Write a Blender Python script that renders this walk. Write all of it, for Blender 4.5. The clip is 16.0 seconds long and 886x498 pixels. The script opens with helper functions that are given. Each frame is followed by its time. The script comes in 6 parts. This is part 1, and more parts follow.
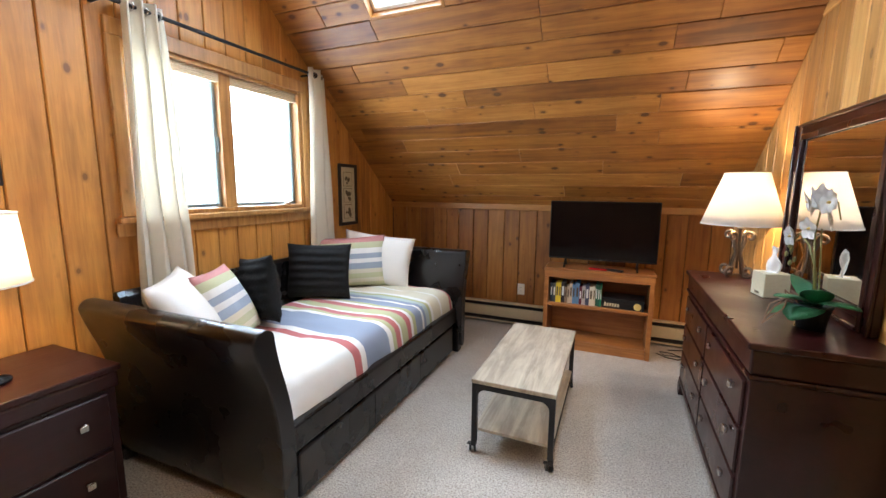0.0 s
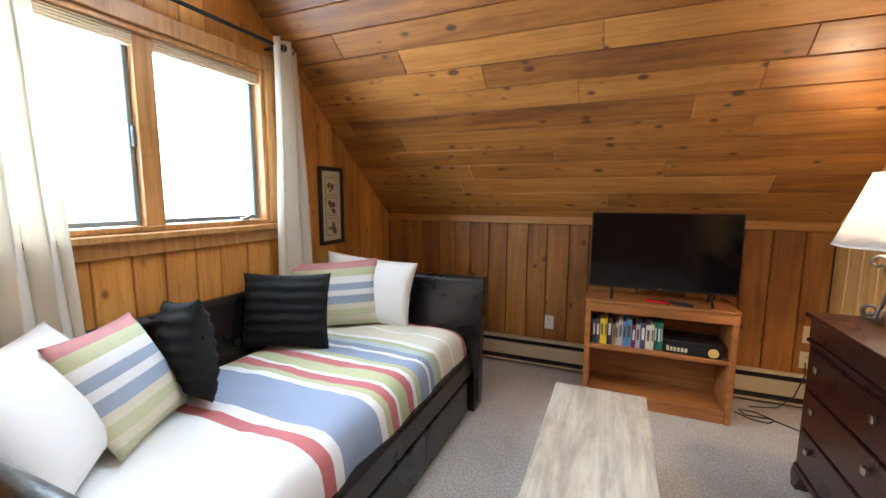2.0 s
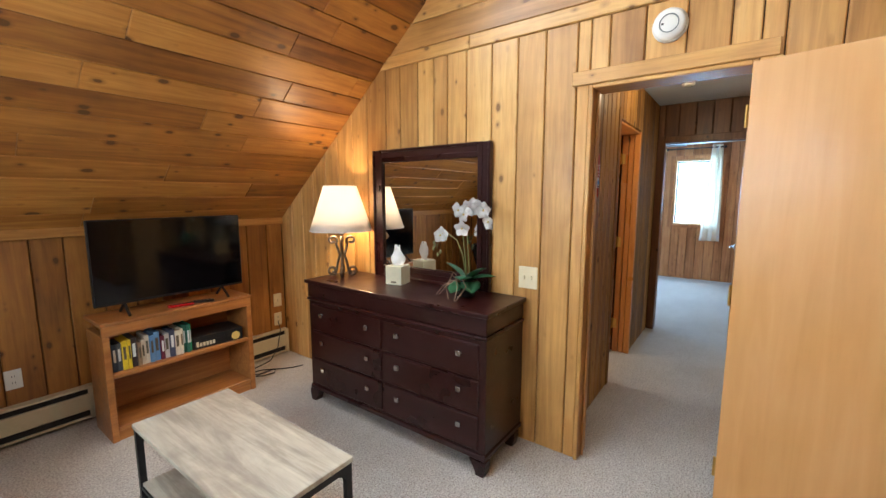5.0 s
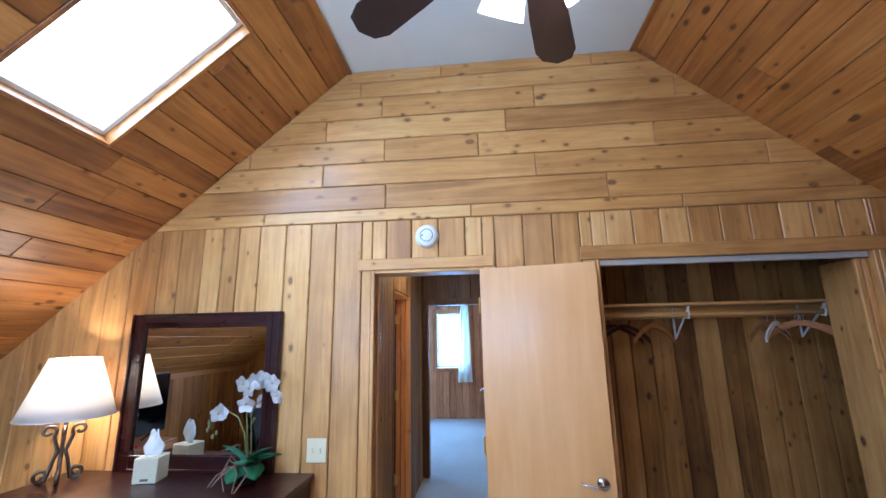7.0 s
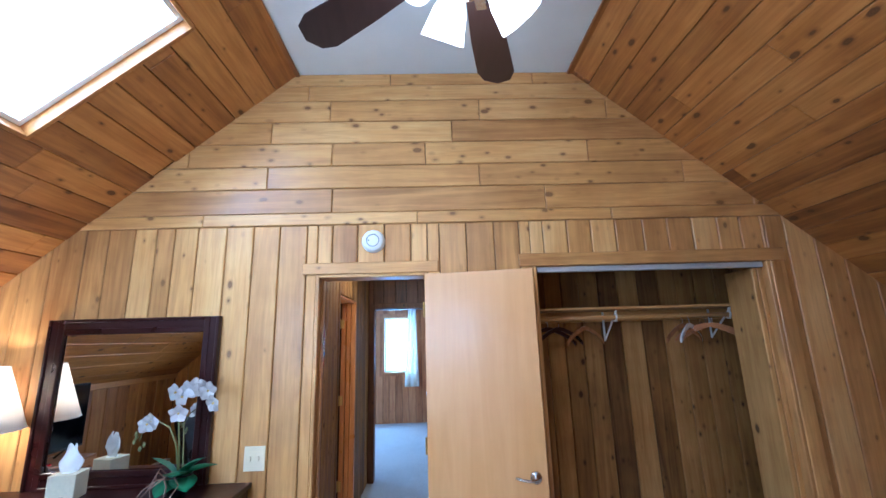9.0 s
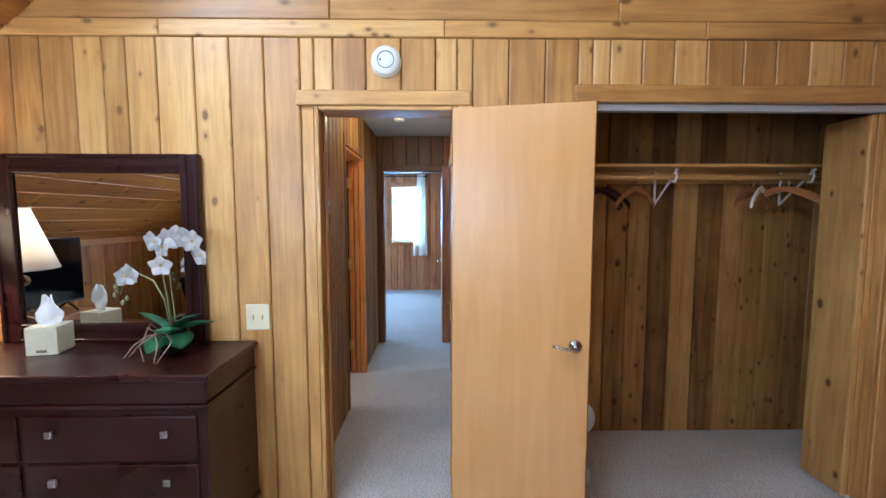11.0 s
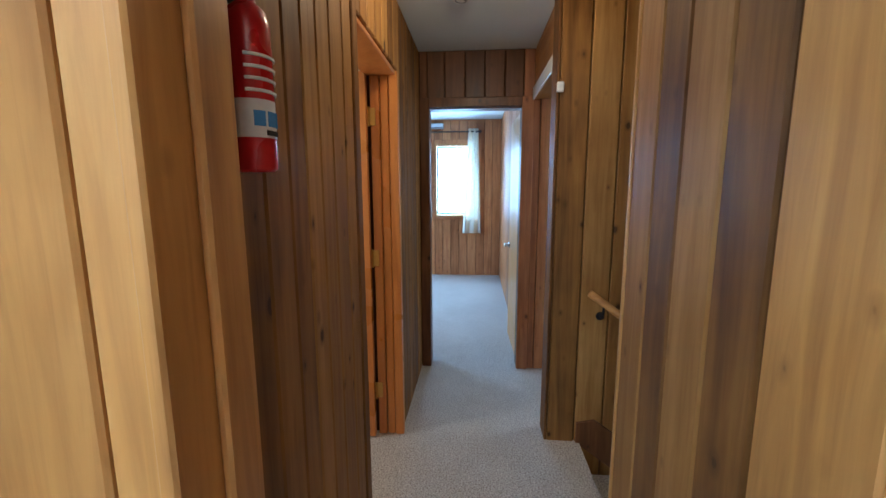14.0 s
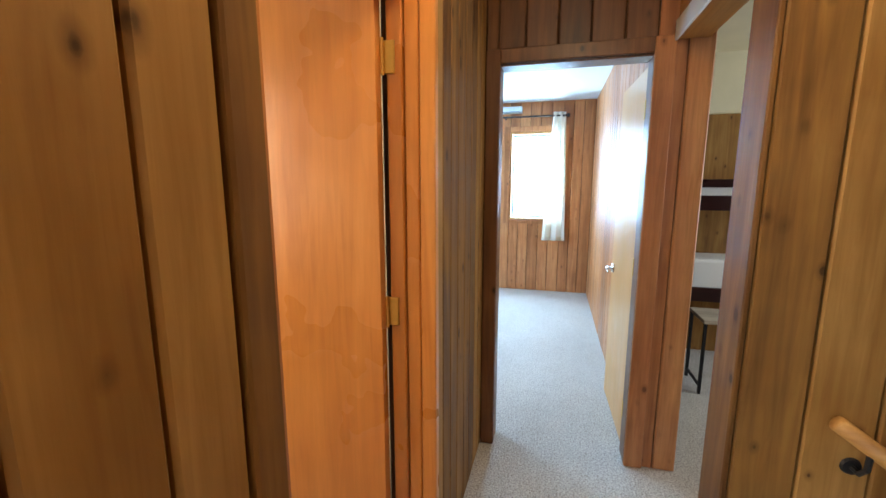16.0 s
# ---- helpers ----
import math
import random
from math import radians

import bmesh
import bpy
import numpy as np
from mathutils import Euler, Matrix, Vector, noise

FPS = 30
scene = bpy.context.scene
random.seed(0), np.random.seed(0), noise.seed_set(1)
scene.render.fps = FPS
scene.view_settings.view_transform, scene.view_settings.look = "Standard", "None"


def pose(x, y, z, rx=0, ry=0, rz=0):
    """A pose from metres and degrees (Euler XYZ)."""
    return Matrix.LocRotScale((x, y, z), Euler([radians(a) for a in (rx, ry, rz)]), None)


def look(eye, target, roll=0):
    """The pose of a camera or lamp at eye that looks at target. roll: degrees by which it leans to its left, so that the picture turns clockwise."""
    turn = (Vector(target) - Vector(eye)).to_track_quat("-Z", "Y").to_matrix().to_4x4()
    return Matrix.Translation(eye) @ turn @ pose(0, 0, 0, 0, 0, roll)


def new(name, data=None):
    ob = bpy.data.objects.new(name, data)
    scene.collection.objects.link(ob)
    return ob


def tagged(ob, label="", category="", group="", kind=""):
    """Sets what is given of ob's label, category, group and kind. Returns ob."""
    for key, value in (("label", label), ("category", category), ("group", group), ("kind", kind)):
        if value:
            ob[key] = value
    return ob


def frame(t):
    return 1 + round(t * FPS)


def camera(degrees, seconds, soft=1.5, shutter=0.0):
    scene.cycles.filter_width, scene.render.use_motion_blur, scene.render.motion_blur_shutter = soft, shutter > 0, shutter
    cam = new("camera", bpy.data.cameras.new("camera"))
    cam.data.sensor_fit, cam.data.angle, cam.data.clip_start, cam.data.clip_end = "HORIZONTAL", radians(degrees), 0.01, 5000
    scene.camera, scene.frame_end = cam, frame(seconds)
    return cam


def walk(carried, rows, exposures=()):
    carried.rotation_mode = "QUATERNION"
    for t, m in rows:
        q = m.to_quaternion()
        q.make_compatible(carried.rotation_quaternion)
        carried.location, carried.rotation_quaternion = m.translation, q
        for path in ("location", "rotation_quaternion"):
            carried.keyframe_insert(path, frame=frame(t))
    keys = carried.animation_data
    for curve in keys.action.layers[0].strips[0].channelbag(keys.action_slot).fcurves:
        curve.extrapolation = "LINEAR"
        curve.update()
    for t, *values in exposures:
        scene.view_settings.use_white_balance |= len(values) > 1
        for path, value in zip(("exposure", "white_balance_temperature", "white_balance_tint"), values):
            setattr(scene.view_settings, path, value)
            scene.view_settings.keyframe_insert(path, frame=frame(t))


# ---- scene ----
cam = camera(94.7, 16.0)
PATH = [
    (0, (0.689, 0.703, 1.436), (-0.083, 2.524, 1.142), 0.5),
    (0.5, (0.694, 0.917, 1.448), (-0.111, 2.725, 1.158), 0.7),
    (1, (0.594, 1.078, 1.426), (-0.244, 2.869, 1.127), 0.9),
    (1.5, (0.418, 1.277, 1.437), (-0.472, 3.046, 1.156), 0.6),
    (2, (0.286, 1.46, 1.434), (-0.487, 3.288, 1.183), 0.2),
    (2.5, (0.136, 1.652, 1.441), (-0.272, 3.597, 1.212), -0.6),
    (3, (-0.024, 1.722, 1.443), (0.081, 3.704, 1.2), -1.4),
    (3.5, (-0.215, 1.691, 1.488), (0.421, 3.561, 1.175), -2.1),
    (4, (-0.37, 1.593, 1.463), (0.635, 3.292, 1.141), -2.1),
    (4.5, (-0.451, 1.494, 1.479), (0.836, 2.99, 1.157), -1.3),
    (5, (-0.548, 1.463, 1.478), (1.054, 2.632, 1.219), -0.0),
    (7.5, (-0.85, 1.451, 1.672), (1.08, 1.527, 2.192), -2.0),
    (8, (-0.891, 1.44, 1.689), (1.02, 1.493, 2.277), -2.0),
    (8.5, (-0.902, 1.42, 1.663), (1.017, 1.439, 2.225), -1.9),
    (9, (-0.869, 1.424, 1.627), (1.084, 1.368, 2.057), -1.7),
    (9.5, (-0.826, 1.454, 1.65), (1.161, 1.333, 1.839), -1.3),
    (10, (-0.732, 1.49, 1.562), (1.262, 1.341, 1.583), -0.8),
    (12.5, (0.42, 1.681, 1.474), (2.389, 1.801, 1.141), -0.1),
    (13, (0.721, 1.747, 1.45), (2.688, 1.867, 1.11), -0.1),
    (13.5, (0.993, 1.765, 1.461), (2.963, 1.91, 1.145), -0.3),
    (14, (1.263, 1.816, 1.444), (3.233, 1.975, 1.142), -0.2),
    (14.5, (1.518, 1.876, 1.46), (3.489, 2.058, 1.175), 0.0),
    (15, (1.78, 1.876, 1.449), (3.738, 2.134, 1.135), -0.1),
    (15.5, (2.038, 1.854, 1.466), (3.981, 2.221, 1.17), 0.1),
    (16, (2.292, 1.891, 1.453), (4.198, 2.406, 1.133), 0.0),
]
EXPOSURE = [(0.0, -0.1, 6000, 10), (2.0, -0.1, 5900, 10), (3.5, -0.1, 7100, 10), (5.0, -0.25, 6300, 10), (7.5, -0.25, 4500, 10), (9.0, -0.2, 4500, 10), (10.0, -0.1, 4900, 10), (12.5, -0.33, 5300, 10), (13.5, -0.42, 5300, 10), (14.2, -0.25, 5700, 10), (14.6, 0.15, 5900, 10), (15.2, 0.3, 6400, 10), (16.0, 0.45, 6600, 10)]
walk(cam, [(t, look(eye, target, roll)) for t, eye, target, roll in PATH], EXPOSURE)

# ---- light: overcast daylight through the windows and skylights, the lit lamps, and two added fills ----
DAY = (0.76, 0.89, 1.0)
WARM = (1.0, 0.72, 0.42)
world = bpy.data.worlds.new("sky")
scene.world = world
world.use_nodes = True
wn = world.node_tree.nodes
sky = wn.new("ShaderNodeTexSky")
sky.sky_type = "NISHITA"
sky.sun_disc = False
sky.sun_elevation, sky.sun_rotation = radians(50), radians(250)
world.node_tree.links.new(sky.outputs[0], wn["Background"].inputs[0])
wn["Background"].inputs[1].default_value = 0.12
scene.view_settings.exposure = 0.0


def area(name, m, sx, sy, watts, colour):
    d = bpy.data.lights.new(name, "AREA")
    d.shape, d.size, d.size_y, d.energy, d.color = "RECTANGLE", sx, sy, watts, colour
    o = new(name, d)
    o.matrix_world = m
    return o


def bulb(name, place, watts, colour=WARM, radius=0.03):
    d = bpy.data.lights.new(name, "POINT")
    d.energy, d.color, d.shadow_soft_size = watts, colour, radius
    o = new(name, d)
    o.location = place
    return o


PITCH = 10 / 12
RIDGE_Y, FLAT_Z, KNEE_Z, WALL_N, WALL_S = 1.375, 3.42, 1.275, 4.90, -2.15
WALL_W, WALL_E = -1.73, 1.62
HALF_FLAT = WALL_N - (FLAT_Z - KNEE_Z) / PITCH - RIDGE_Y
SLOPE_LEN = math.hypot(FLAT_Z - KNEE_Z, (FLAT_Z - KNEE_Z) / PITCH)
SLOPE_ANGLE = math.atan(PITCH)


def slope_z(y):
    """Height of the sloped ceiling's face above y."""
    return min(FLAT_Z, KNEE_Z + PITCH * (WALL_N - RIDGE_Y - abs(y - RIDGE_Y)))


area("window_daylight", look((-1.865, 2.735, 1.73), (0, 2.735, 1.73)), 1.36, 0.94, 75, DAY)
SKYLIGHTS = ((-0.98, -0.41), (0.35, 0.925))
SKY_Y0, SKY_Y1 = 2.59, 3.31
for n, (a, b) in enumerate(SKYLIGHTS):
    c = Vector(((a + b) / 2, (SKY_Y0 + SKY_Y1) / 2, 0))
    c.z = slope_z(c.y)
    up = Vector((0, math.sin(SLOPE_ANGLE), math.cos(SLOPE_ANGLE)))
    area("skylight_daylight", look(c + up * 0.095, c), 0.53, 0.90, 30, DAY)
area("bedroom_window_daylight", look((8.01, 2.143, 1.535), (4.2, 2.143, 1.535)), 0.64, 1.12, 95, (0.38, 0.66, 1.0))
area("bedroom_side_daylight", look((6.2, 4.47, 1.4), (6.2, 1.5, 1.4)), 1.38, 1.28, 85, (0.38, 0.66, 1.0))
# added lamp out of view that brightens the side room
area("side_room_daylight", look((4.8, -1.67, 1.475), (4.8, 1.0, 1.475)), 1.18, 1.13, 40, DAY)
bulb("table_lamp_light", (1.42, 3.82, 1.40), 25)
bulb("nightstand_lamp_light", (-1.42, 1.36, 1.20), 13)
FAN = Vector((0.034, 1.307, 2.70))
for a in (25, 115, 205, 295):
    bulb("fan_light", FAN + Vector((0.16 * math.cos(radians(a)), 0.16 * math.sin(radians(a)), -0.17)), 4, (1, 0.86, 0.68))
bulb("hall_light", (2.911, 1.828, 2.30), 13, (1, 0.76, 0.46), 0.05)
# unseen fill, added to brighten the orange door leaf
area("small_room_daylight", look((2.8, 3.72, 1.5), (2.9, 2.4, 1.2)), 0.68, 0.98, 16, (1, 0.92, 0.80))


# ---- materials ----
def nodes_of(name):
    m = bpy.data.materials.new(name)
    m.use_nodes = True
    t = m.node_tree
    return m, t, t.nodes, t.links, t.nodes["Principled BSDF"]


def srgb(r, g, b):
    return tuple(((c / 255 + 0.055) / 1.055) ** 2.4 if c > 10 else c / 255 / 12.92 for c in (r, g, b)) + (1.0,)


def mixer(t, kind, a, b, fac):
    n = t.nodes.new("ShaderNodeMix")
    n.data_type, n.blend_type = "RGBA", kind
    for socket, value in ((n.inputs[6], a), (n.inputs[7], b), (n.inputs[0], fac)):
        if hasattr(value, "is_linked"):
            t.links.new(value, socket)
        else:
            socket.default_value = value
    return n.outputs[2]


def maths(t, op, a, b=0.0, clamp=False):
    n = t.nodes.new("ShaderNodeMath")
    n.operation, n.use_clamp = op, clamp
    for socket, value in ((n.inputs[0], a), (n.inputs[1], b)):
        if hasattr(value, "is_linked"):
            t.links.new(value, socket)
        else:
            socket.default_value = value
    return n.outputs[0]


def ramp(t, fac, stops, kind="LINEAR"):
    n = t.nodes.new("ShaderNodeValToRGB")
    n.color_ramp.interpolation = kind
    e = n.color_ramp.elements
    e[0].position, e[0].color = stops[0]
    e[1].position, e[1].color = stops[-1]
    for p, c in stops[1:-1]:
        k = e.new(p)
        k.color = c
    t.links.new(fac, n.inputs[0])
    return n.outputs[0]


def noise_of(t, vector, scale, detail=4.0, rough=0.55, warp=0.0):
    n = t.nodes.new("ShaderNodeTexNoise")
    n.inputs["Scale"].default_value, n.inputs["Detail"].default_value = scale, detail
    n.inputs["Roughness"].default_value, n.inputs["Distortion"].default_value = rough, warp
    t.links.new(vector, n.inputs["Vector"])
    return n.outputs["Fac"]


def place_of(t, scale=(1, 1, 1), shift=None):
    """Object coordinates, scaled; shifted by a number per piece."""
    c = t.nodes.new("ShaderNodeTexCoord").outputs["Object"]
    if shift is not None:
        add = t.nodes.new("ShaderNodeVectorMath")
        add.operation = "ADD"
        t.links.new(c, add.inputs[0])
        comb = t.nodes.new("ShaderNodeCombineXYZ")
        for k, f in enumerate((37.0, 53.0, 71.0)):
            t.links.new(maths(t, "MULTIPLY", shift, f), comb.inputs[k])
        t.links.new(comb.outputs[0], add.inputs[1])
        c = add.outputs[0]
    mul = t.nodes.new("ShaderNodeVectorMath")
    mul.operation = "MULTIPLY"
    mul.inputs[1].default_value = scale
    t.links.new(c, mul.inputs[0])
    return mul.outputs[0]


def bump_into(t, bsdf, height, strength, distance):
    n = t.nodes.new("ShaderNodeBump")
    n.inputs["Strength"].default_value, n.inputs["Distance"].default_value = strength, distance
    t.links.new(height, n.inputs["Height"])
    t.links.new(n.outputs[0], bsdf.inputs["Normal"])


def wood(name, light, mid, dark, axis, island=False, knots=1.0, rough=0.42, vary=0.38, coat=0.12, grain=0.55):
    """Knotty boards with the grain along one axis; every board its own tone."""
    m, t, nodes, links, bsdf = nodes_of(name)
    if island:
        rnd = nodes.new("ShaderNodeNewGeometry").outputs["Random Per Island"]
    else:
        rnd = nodes.new("ShaderNodeObjectInfo").outputs["Random"]
    long = {"x": (0.07, 1, 1), "y": (1, 0.07, 1), "z": (1, 1, 0.07)}[axis]
    fine = noise_of(t, place_of(t, long, rnd), 55.0, 5.0, 0.6, 0.6)
    wide = noise_of(t, place_of(t, long, rnd), 11.0, 3.0, 0.5, 1.6)
    blot = noise_of(t, place_of(t, (1, 1, 1), rnd), 2.6, 3.0, 0.6)
    tone = maths(t, "ADD", maths(t, "MULTIPLY", maths(t, "SUBTRACT", rnd, 0.5), vary), maths(t, "MULTIPLY", wide, 0.75))
    tone = maths(t, "ADD", tone, maths(t, "MULTIPLY", maths(t, "SUBTRACT", blot, 0.5), 0.55), True)
    col = ramp(t, tone, [(0.0, dark), (0.42, mid), (0.85, light)])
    col = mixer(t, "MULTIPLY", col, ramp(t, fine, [(0.28, (0.62, 0.52, 0.42, 1)), (0.58, (1.08, 1.08, 1.08, 1))]), grain)
    if knots:
        kscale = {"x": (7.5, 13.0, 13.0), "y": (13.0, 7.5, 13.0), "z": (13.0, 13.0, 8.0)}[axis]
        v = nodes.new("ShaderNodeTexVoronoi")
        v.inputs["Scale"].default_value = 1.0
        v.inputs["Randomness"].default_value = 1.0
        links.new(place_of(t, kscale, rnd), v.inputs["Vector"])
        # as many as half the cells carry a knot, of unequal size
        sep = nodes.new("ShaderNodeSeparateColor")
        links.new(v.outputs["Color"], sep.inputs[0])
        size = maths(t, "MULTIPLY", maths(t, "POWER", maths(t, "SUBTRACT", sep.outputs[0], 0.15, True), 2.0), 0.27 * knots)
        jag = maths(t, "MULTIPLY", maths(t, "SUBTRACT", noise_of(t, place_of(t, (1, 1, 1), rnd), 42.0, 3.0), 0.5), 0.07)
        d = maths(t, "SUBTRACT", maths(t, "ADD", v.outputs["Distance"], jag), size)
        halo = ramp(t, d, [(0.0, (1, 1, 1, 1)), (0.16, (0, 0, 0, 1))])
        core = ramp(t, d, [(-0.09, (1, 1, 1, 1)), (0.04, (0, 0, 0, 1))])
        ring = maths(t, "SINE", maths(t, "MULTIPLY", maths(t, "ADD", v.outputs["Distance"], jag), 170.0))
        heart = mixer(t, "MIX", tuple(c * 0.4 for c in dark[:3]) + (1,), tuple(c * 0.85 for c in dark[:3]) + (1,), maths(t, "ADD", maths(t, "MULTIPLY", ring, 0.3), 0.35))
        has = maths(t, "GREATER_THAN", size, 0.006)
        col = mixer(t, "MIX", col, tuple(c * 0.8 for c in dark[:3]) + (1,), maths(t, "MULTIPLY", maths(t, "MULTIPLY", halo, has), 0.6))
        col = mixer(t, "MIX", col, heart, maths(t, "MULTIPLY", maths(t, "MULTIPLY", core, has), 0.85))
    links.new(col, bsdf.inputs["Base Color"])
    bsdf.inputs["Roughness"].default_value = rough
    links.new(ramp(t, blot, [(0.3, (rough - 0.08,) * 3 + (1,)), (0.7, (rough + 0.14,) * 3 + (1,))]), bsdf.inputs["Roughness"])
    bsdf.inputs["Coat Weight"].default_value = coat
    bsdf.inputs["Coat Roughness"].default_value = 0.25
    bump_into(t, bsdf, maths(t, "ADD", fine, maths(t, "MULTIPLY", wide, 1.5)), 0.25, 0.002)
    return m


def plain(name, colour, rough=0.5, metal=0.0, fine=60.0, spread=0.08, bump=0.06, coat=0.0, depth=0.001, shift=False):
    """A painted, cast or woven surface: colour with slight variation at two scales and a fine relief."""
    m, t, nodes, links, bsdf = nodes_of(name)
    a = noise_of(t, place_of(t), fine, 3.0)
    b = noise_of(t, place_of(t), 4.0, 3.0)
    both = maths(t, "ADD", maths(t, "MULTIPLY", a, 0.5), maths(t, "MULTIPLY", b, 0.5))
    lo = tuple(max(0, c * (1 - spread)) for c in colour[:3]) + (1,)
    hi = tuple(min(1, c * (1 + spread)) for c in colour[:3]) + (1,)
    links.new(ramp(t, both, [(0.3, lo), (0.7, hi)]), bsdf.inputs["Base Color"])
    links.new(ramp(t, b, [(0.3, (max(0.02, rough - 0.05),) * 3 + (1,)), (0.7, (min(1, rough + 0.07),) * 3 + (1,))]), bsdf.inputs["Roughness"])
    bsdf.inputs["Metallic"].default_value = metal
    bsdf.inputs["Coat Weight"].default_value = coat
    bump_into(t, bsdf, a, bump, depth)
    return m


ORANGE = (srgb(196, 142, 74), srgb(164, 108, 46), srgb(108, 62, 24))
HONEY = (srgb(224, 182, 116), srgb(202, 152, 84), srgb(152, 104, 52))
M = {}
M["wall_pine_z"] = wood("knotty_pine_upright", *HONEY, "z", rough=0.45, knots=0.85, vary=0.46, grain=0.42)
M["wall_pine_y"] = wood("knotty_pine_level", *HONEY, "y", rough=0.45, knots=0.95, vary=0.46, grain=0.42)
M["knee_pine"] = wood("amber_pine_upright", *ORANGE, "z", rough=0.5, knots=0.8)
M["window_wall_pine"] = wood("amber_pine_window_wall", srgb(222, 166, 86), srgb(200, 138, 62), srgb(150, 94, 38), "z", rough=0.45, knots=0.8)
M["ceiling_pine"] = wood("amber_pine_ceiling", srgb(200, 144, 70), srgb(166, 108, 44), srgb(104, 58, 20), "x", island=True, knots=1.1, rough=0.46, vary=0.42, coat=0.06)
M["trim_pine_z"] = wood("pine_trim_upright", *HONEY, "z", knots=0.35)
M["trim_pine_y"] = wood("pine_trim_level", *HONEY, "y", knots=0.35)
M["trim_pine_x"] = wood("pine_trim_lengthwise", *ORANGE, "x", knots=0.3)
M["hall_pine"] = wood("hall_pine_upright", srgb(190, 146, 84), srgb(152, 108, 54), srgb(86, 54, 24), "z", knots=0.9, rough=0.58, vary=0.55, grain=0.45, coat=0.0)
M["hall_pine"].node_tree.nodes["Principled BSDF"].inputs["Specular IOR Level"].default_value = 0.25
# pine darkened for shade at the hall end and stairwell; also the dark skirt
M["dark_shaded_pine"] = wood("shaded_brown_pine_upright", srgb(140, 92, 52), srgb(108, 66, 34), srgb(60, 34, 16), "z", knots=0.6)
M["bedroom_pine"] = wood("pink_amber_pine_upright", srgb(214, 158, 104), srgb(186, 122, 74), srgb(130, 76, 40), "z", knots=0.6)
M["orange_fir"] = wood("varnished_orange_fir", srgb(222, 154, 84), srgb(208, 134, 64), srgb(180, 106, 46), "z", knots=0.0, rough=0.3, vary=0.15, coat=0.3, grain=0.25)
M["door_birch"] = wood("flush_birch_door", srgb(222, 173, 113), srgb(214, 161, 99), srgb(202, 148, 82), "z", knots=0.0, rough=0.36, vary=0.1, grain=0.06)
M["oak"] = wood("golden_oak", srgb(196, 140, 78), srgb(170, 110, 56), srgb(120, 70, 32), "x", knots=0.0, rough=0.38, vary=0.1)
M["mahogany"] = wood("dark_mahogany", srgb(56, 21, 17), srgb(45, 15, 13), srgb(28, 9, 9), "y", knots=0.0, rough=0.3, vary=0.05, coat=0.22, grain=0.3)
M["mahogany"].node_tree.nodes["Principled BSDF"].inputs["Specular IOR Level"].default_value = 0.35
M["mahogany"].node_tree.nodes["Principled BSDF"].inputs["Coat Roughness"].default_value = 0.14
M["closet_rod"] = wood("rod_pine", *HONEY, "y", knots=0.0)
M["gap"] = plain("shadowed_backing_board", srgb(72, 44, 24), 0.8)
M["white_ceiling"] = plain("white_ceiling_paint", srgb(226, 232, 230), 0.9, fine=220.0, bump=0.35, depth=0.002, spread=0.04)
M["cream"] = plain("cream_wall_paint", srgb(226, 214, 180), 0.8, fine=150.0, bump=0.1)
M["leather"] = plain("dark_brown_leather", srgb(17, 14, 14), 0.28, fine=170.0, bump=0.35, spread=0.25, depth=0.0008, coat=0.15)
M["black_metal"] = plain("black_painted_steel", srgb(40, 40, 42), 0.45, 0.4, bump=0.05)
M["iron"] = plain("bronzed_iron", srgb(128, 112, 98), 0.34, 0.9, fine=120.0, spread=0.2)
M["nickel"] = plain("brushed_nickel", srgb(204, 202, 198), 0.25, 1.0, fine=120.0)
M["brass"] = plain("brass_hinge", srgb(212, 172, 96), 0.35, 0.9)
M["black_plastic"] = plain("black_plastic", srgb(20, 20, 22), 0.35)
M["screen"] = plain("dark_glass_screen", srgb(8, 8, 10), 0.08, spread=0.02, bump=0.0)
M["white_plastic"] = plain("white_plastic", srgb(232, 230, 222), 0.4, spread=0.03)
M["almond"] = plain("almond_plastic", srgb(228, 214, 178), 0.4, spread=0.03)
M["white_cloth"] = plain("white_cotton", srgb(230, 226, 220), 0.9, fine=400.0, bump=0.25, spread=0.04)
M["curtain_cloth"] = plain("off_white_curtain_linen", srgb(228, 222, 208), 0.9, fine=500.0, bump=0.2, spread=0.05)
M["tape"] = plain("heater_enamel", srgb(206, 190, 156), 0.45, spread=0.05)
M["slot"] = plain("dark_slot", srgb(34, 28, 24), 0.7)
M["red_paint"] = plain("red_enamel", srgb(190, 24, 30), 0.25, spread=0.06, coat=0.4)
M["paper"] = plain("white_label_paper", srgb(232, 232, 228), 0.6)
M["blue_print"] = plain("blue_print", srgb(70, 140, 200), 0.6)
M["leaf"] = plain("orchid_leaf", srgb(64, 128, 84), 0.4, spread=0.25, fine=30.0)
M["stem"] = plain("green_brown_stem", srgb(120, 120, 70), 0.5)
M["petal"] = plain("white_petal", srgb(236, 232, 228), 0.6, spread=0.05)
M["petal_core"] = plain("yellow_petal_core", srgb(220, 190, 110), 0.6)
M["root"] = plain("grey_brown_root", srgb(130, 104, 86), 0.8, spread=0.25)
M["mat_board"] = plain("cream_mat_board", srgb(206, 196, 166), 0.8)
M["print_ink"] = plain("sepia_print", srgb(104, 92, 72), 0.8, fine=70.0, spread=0.5)
M["black_frame"] = plain("black_picture_frame", srgb(34, 26, 24), 0.35)
M["fan_blade"] = wood("dark_walnut_fan_blade", srgb(52, 34, 30), srgb(40, 26, 24), srgb(28, 18, 16), "x", knots=0.0, rough=0.35)
M["aluminium"] = plain("white_aluminium_track", srgb(200, 204, 206), 0.4, 0.3)
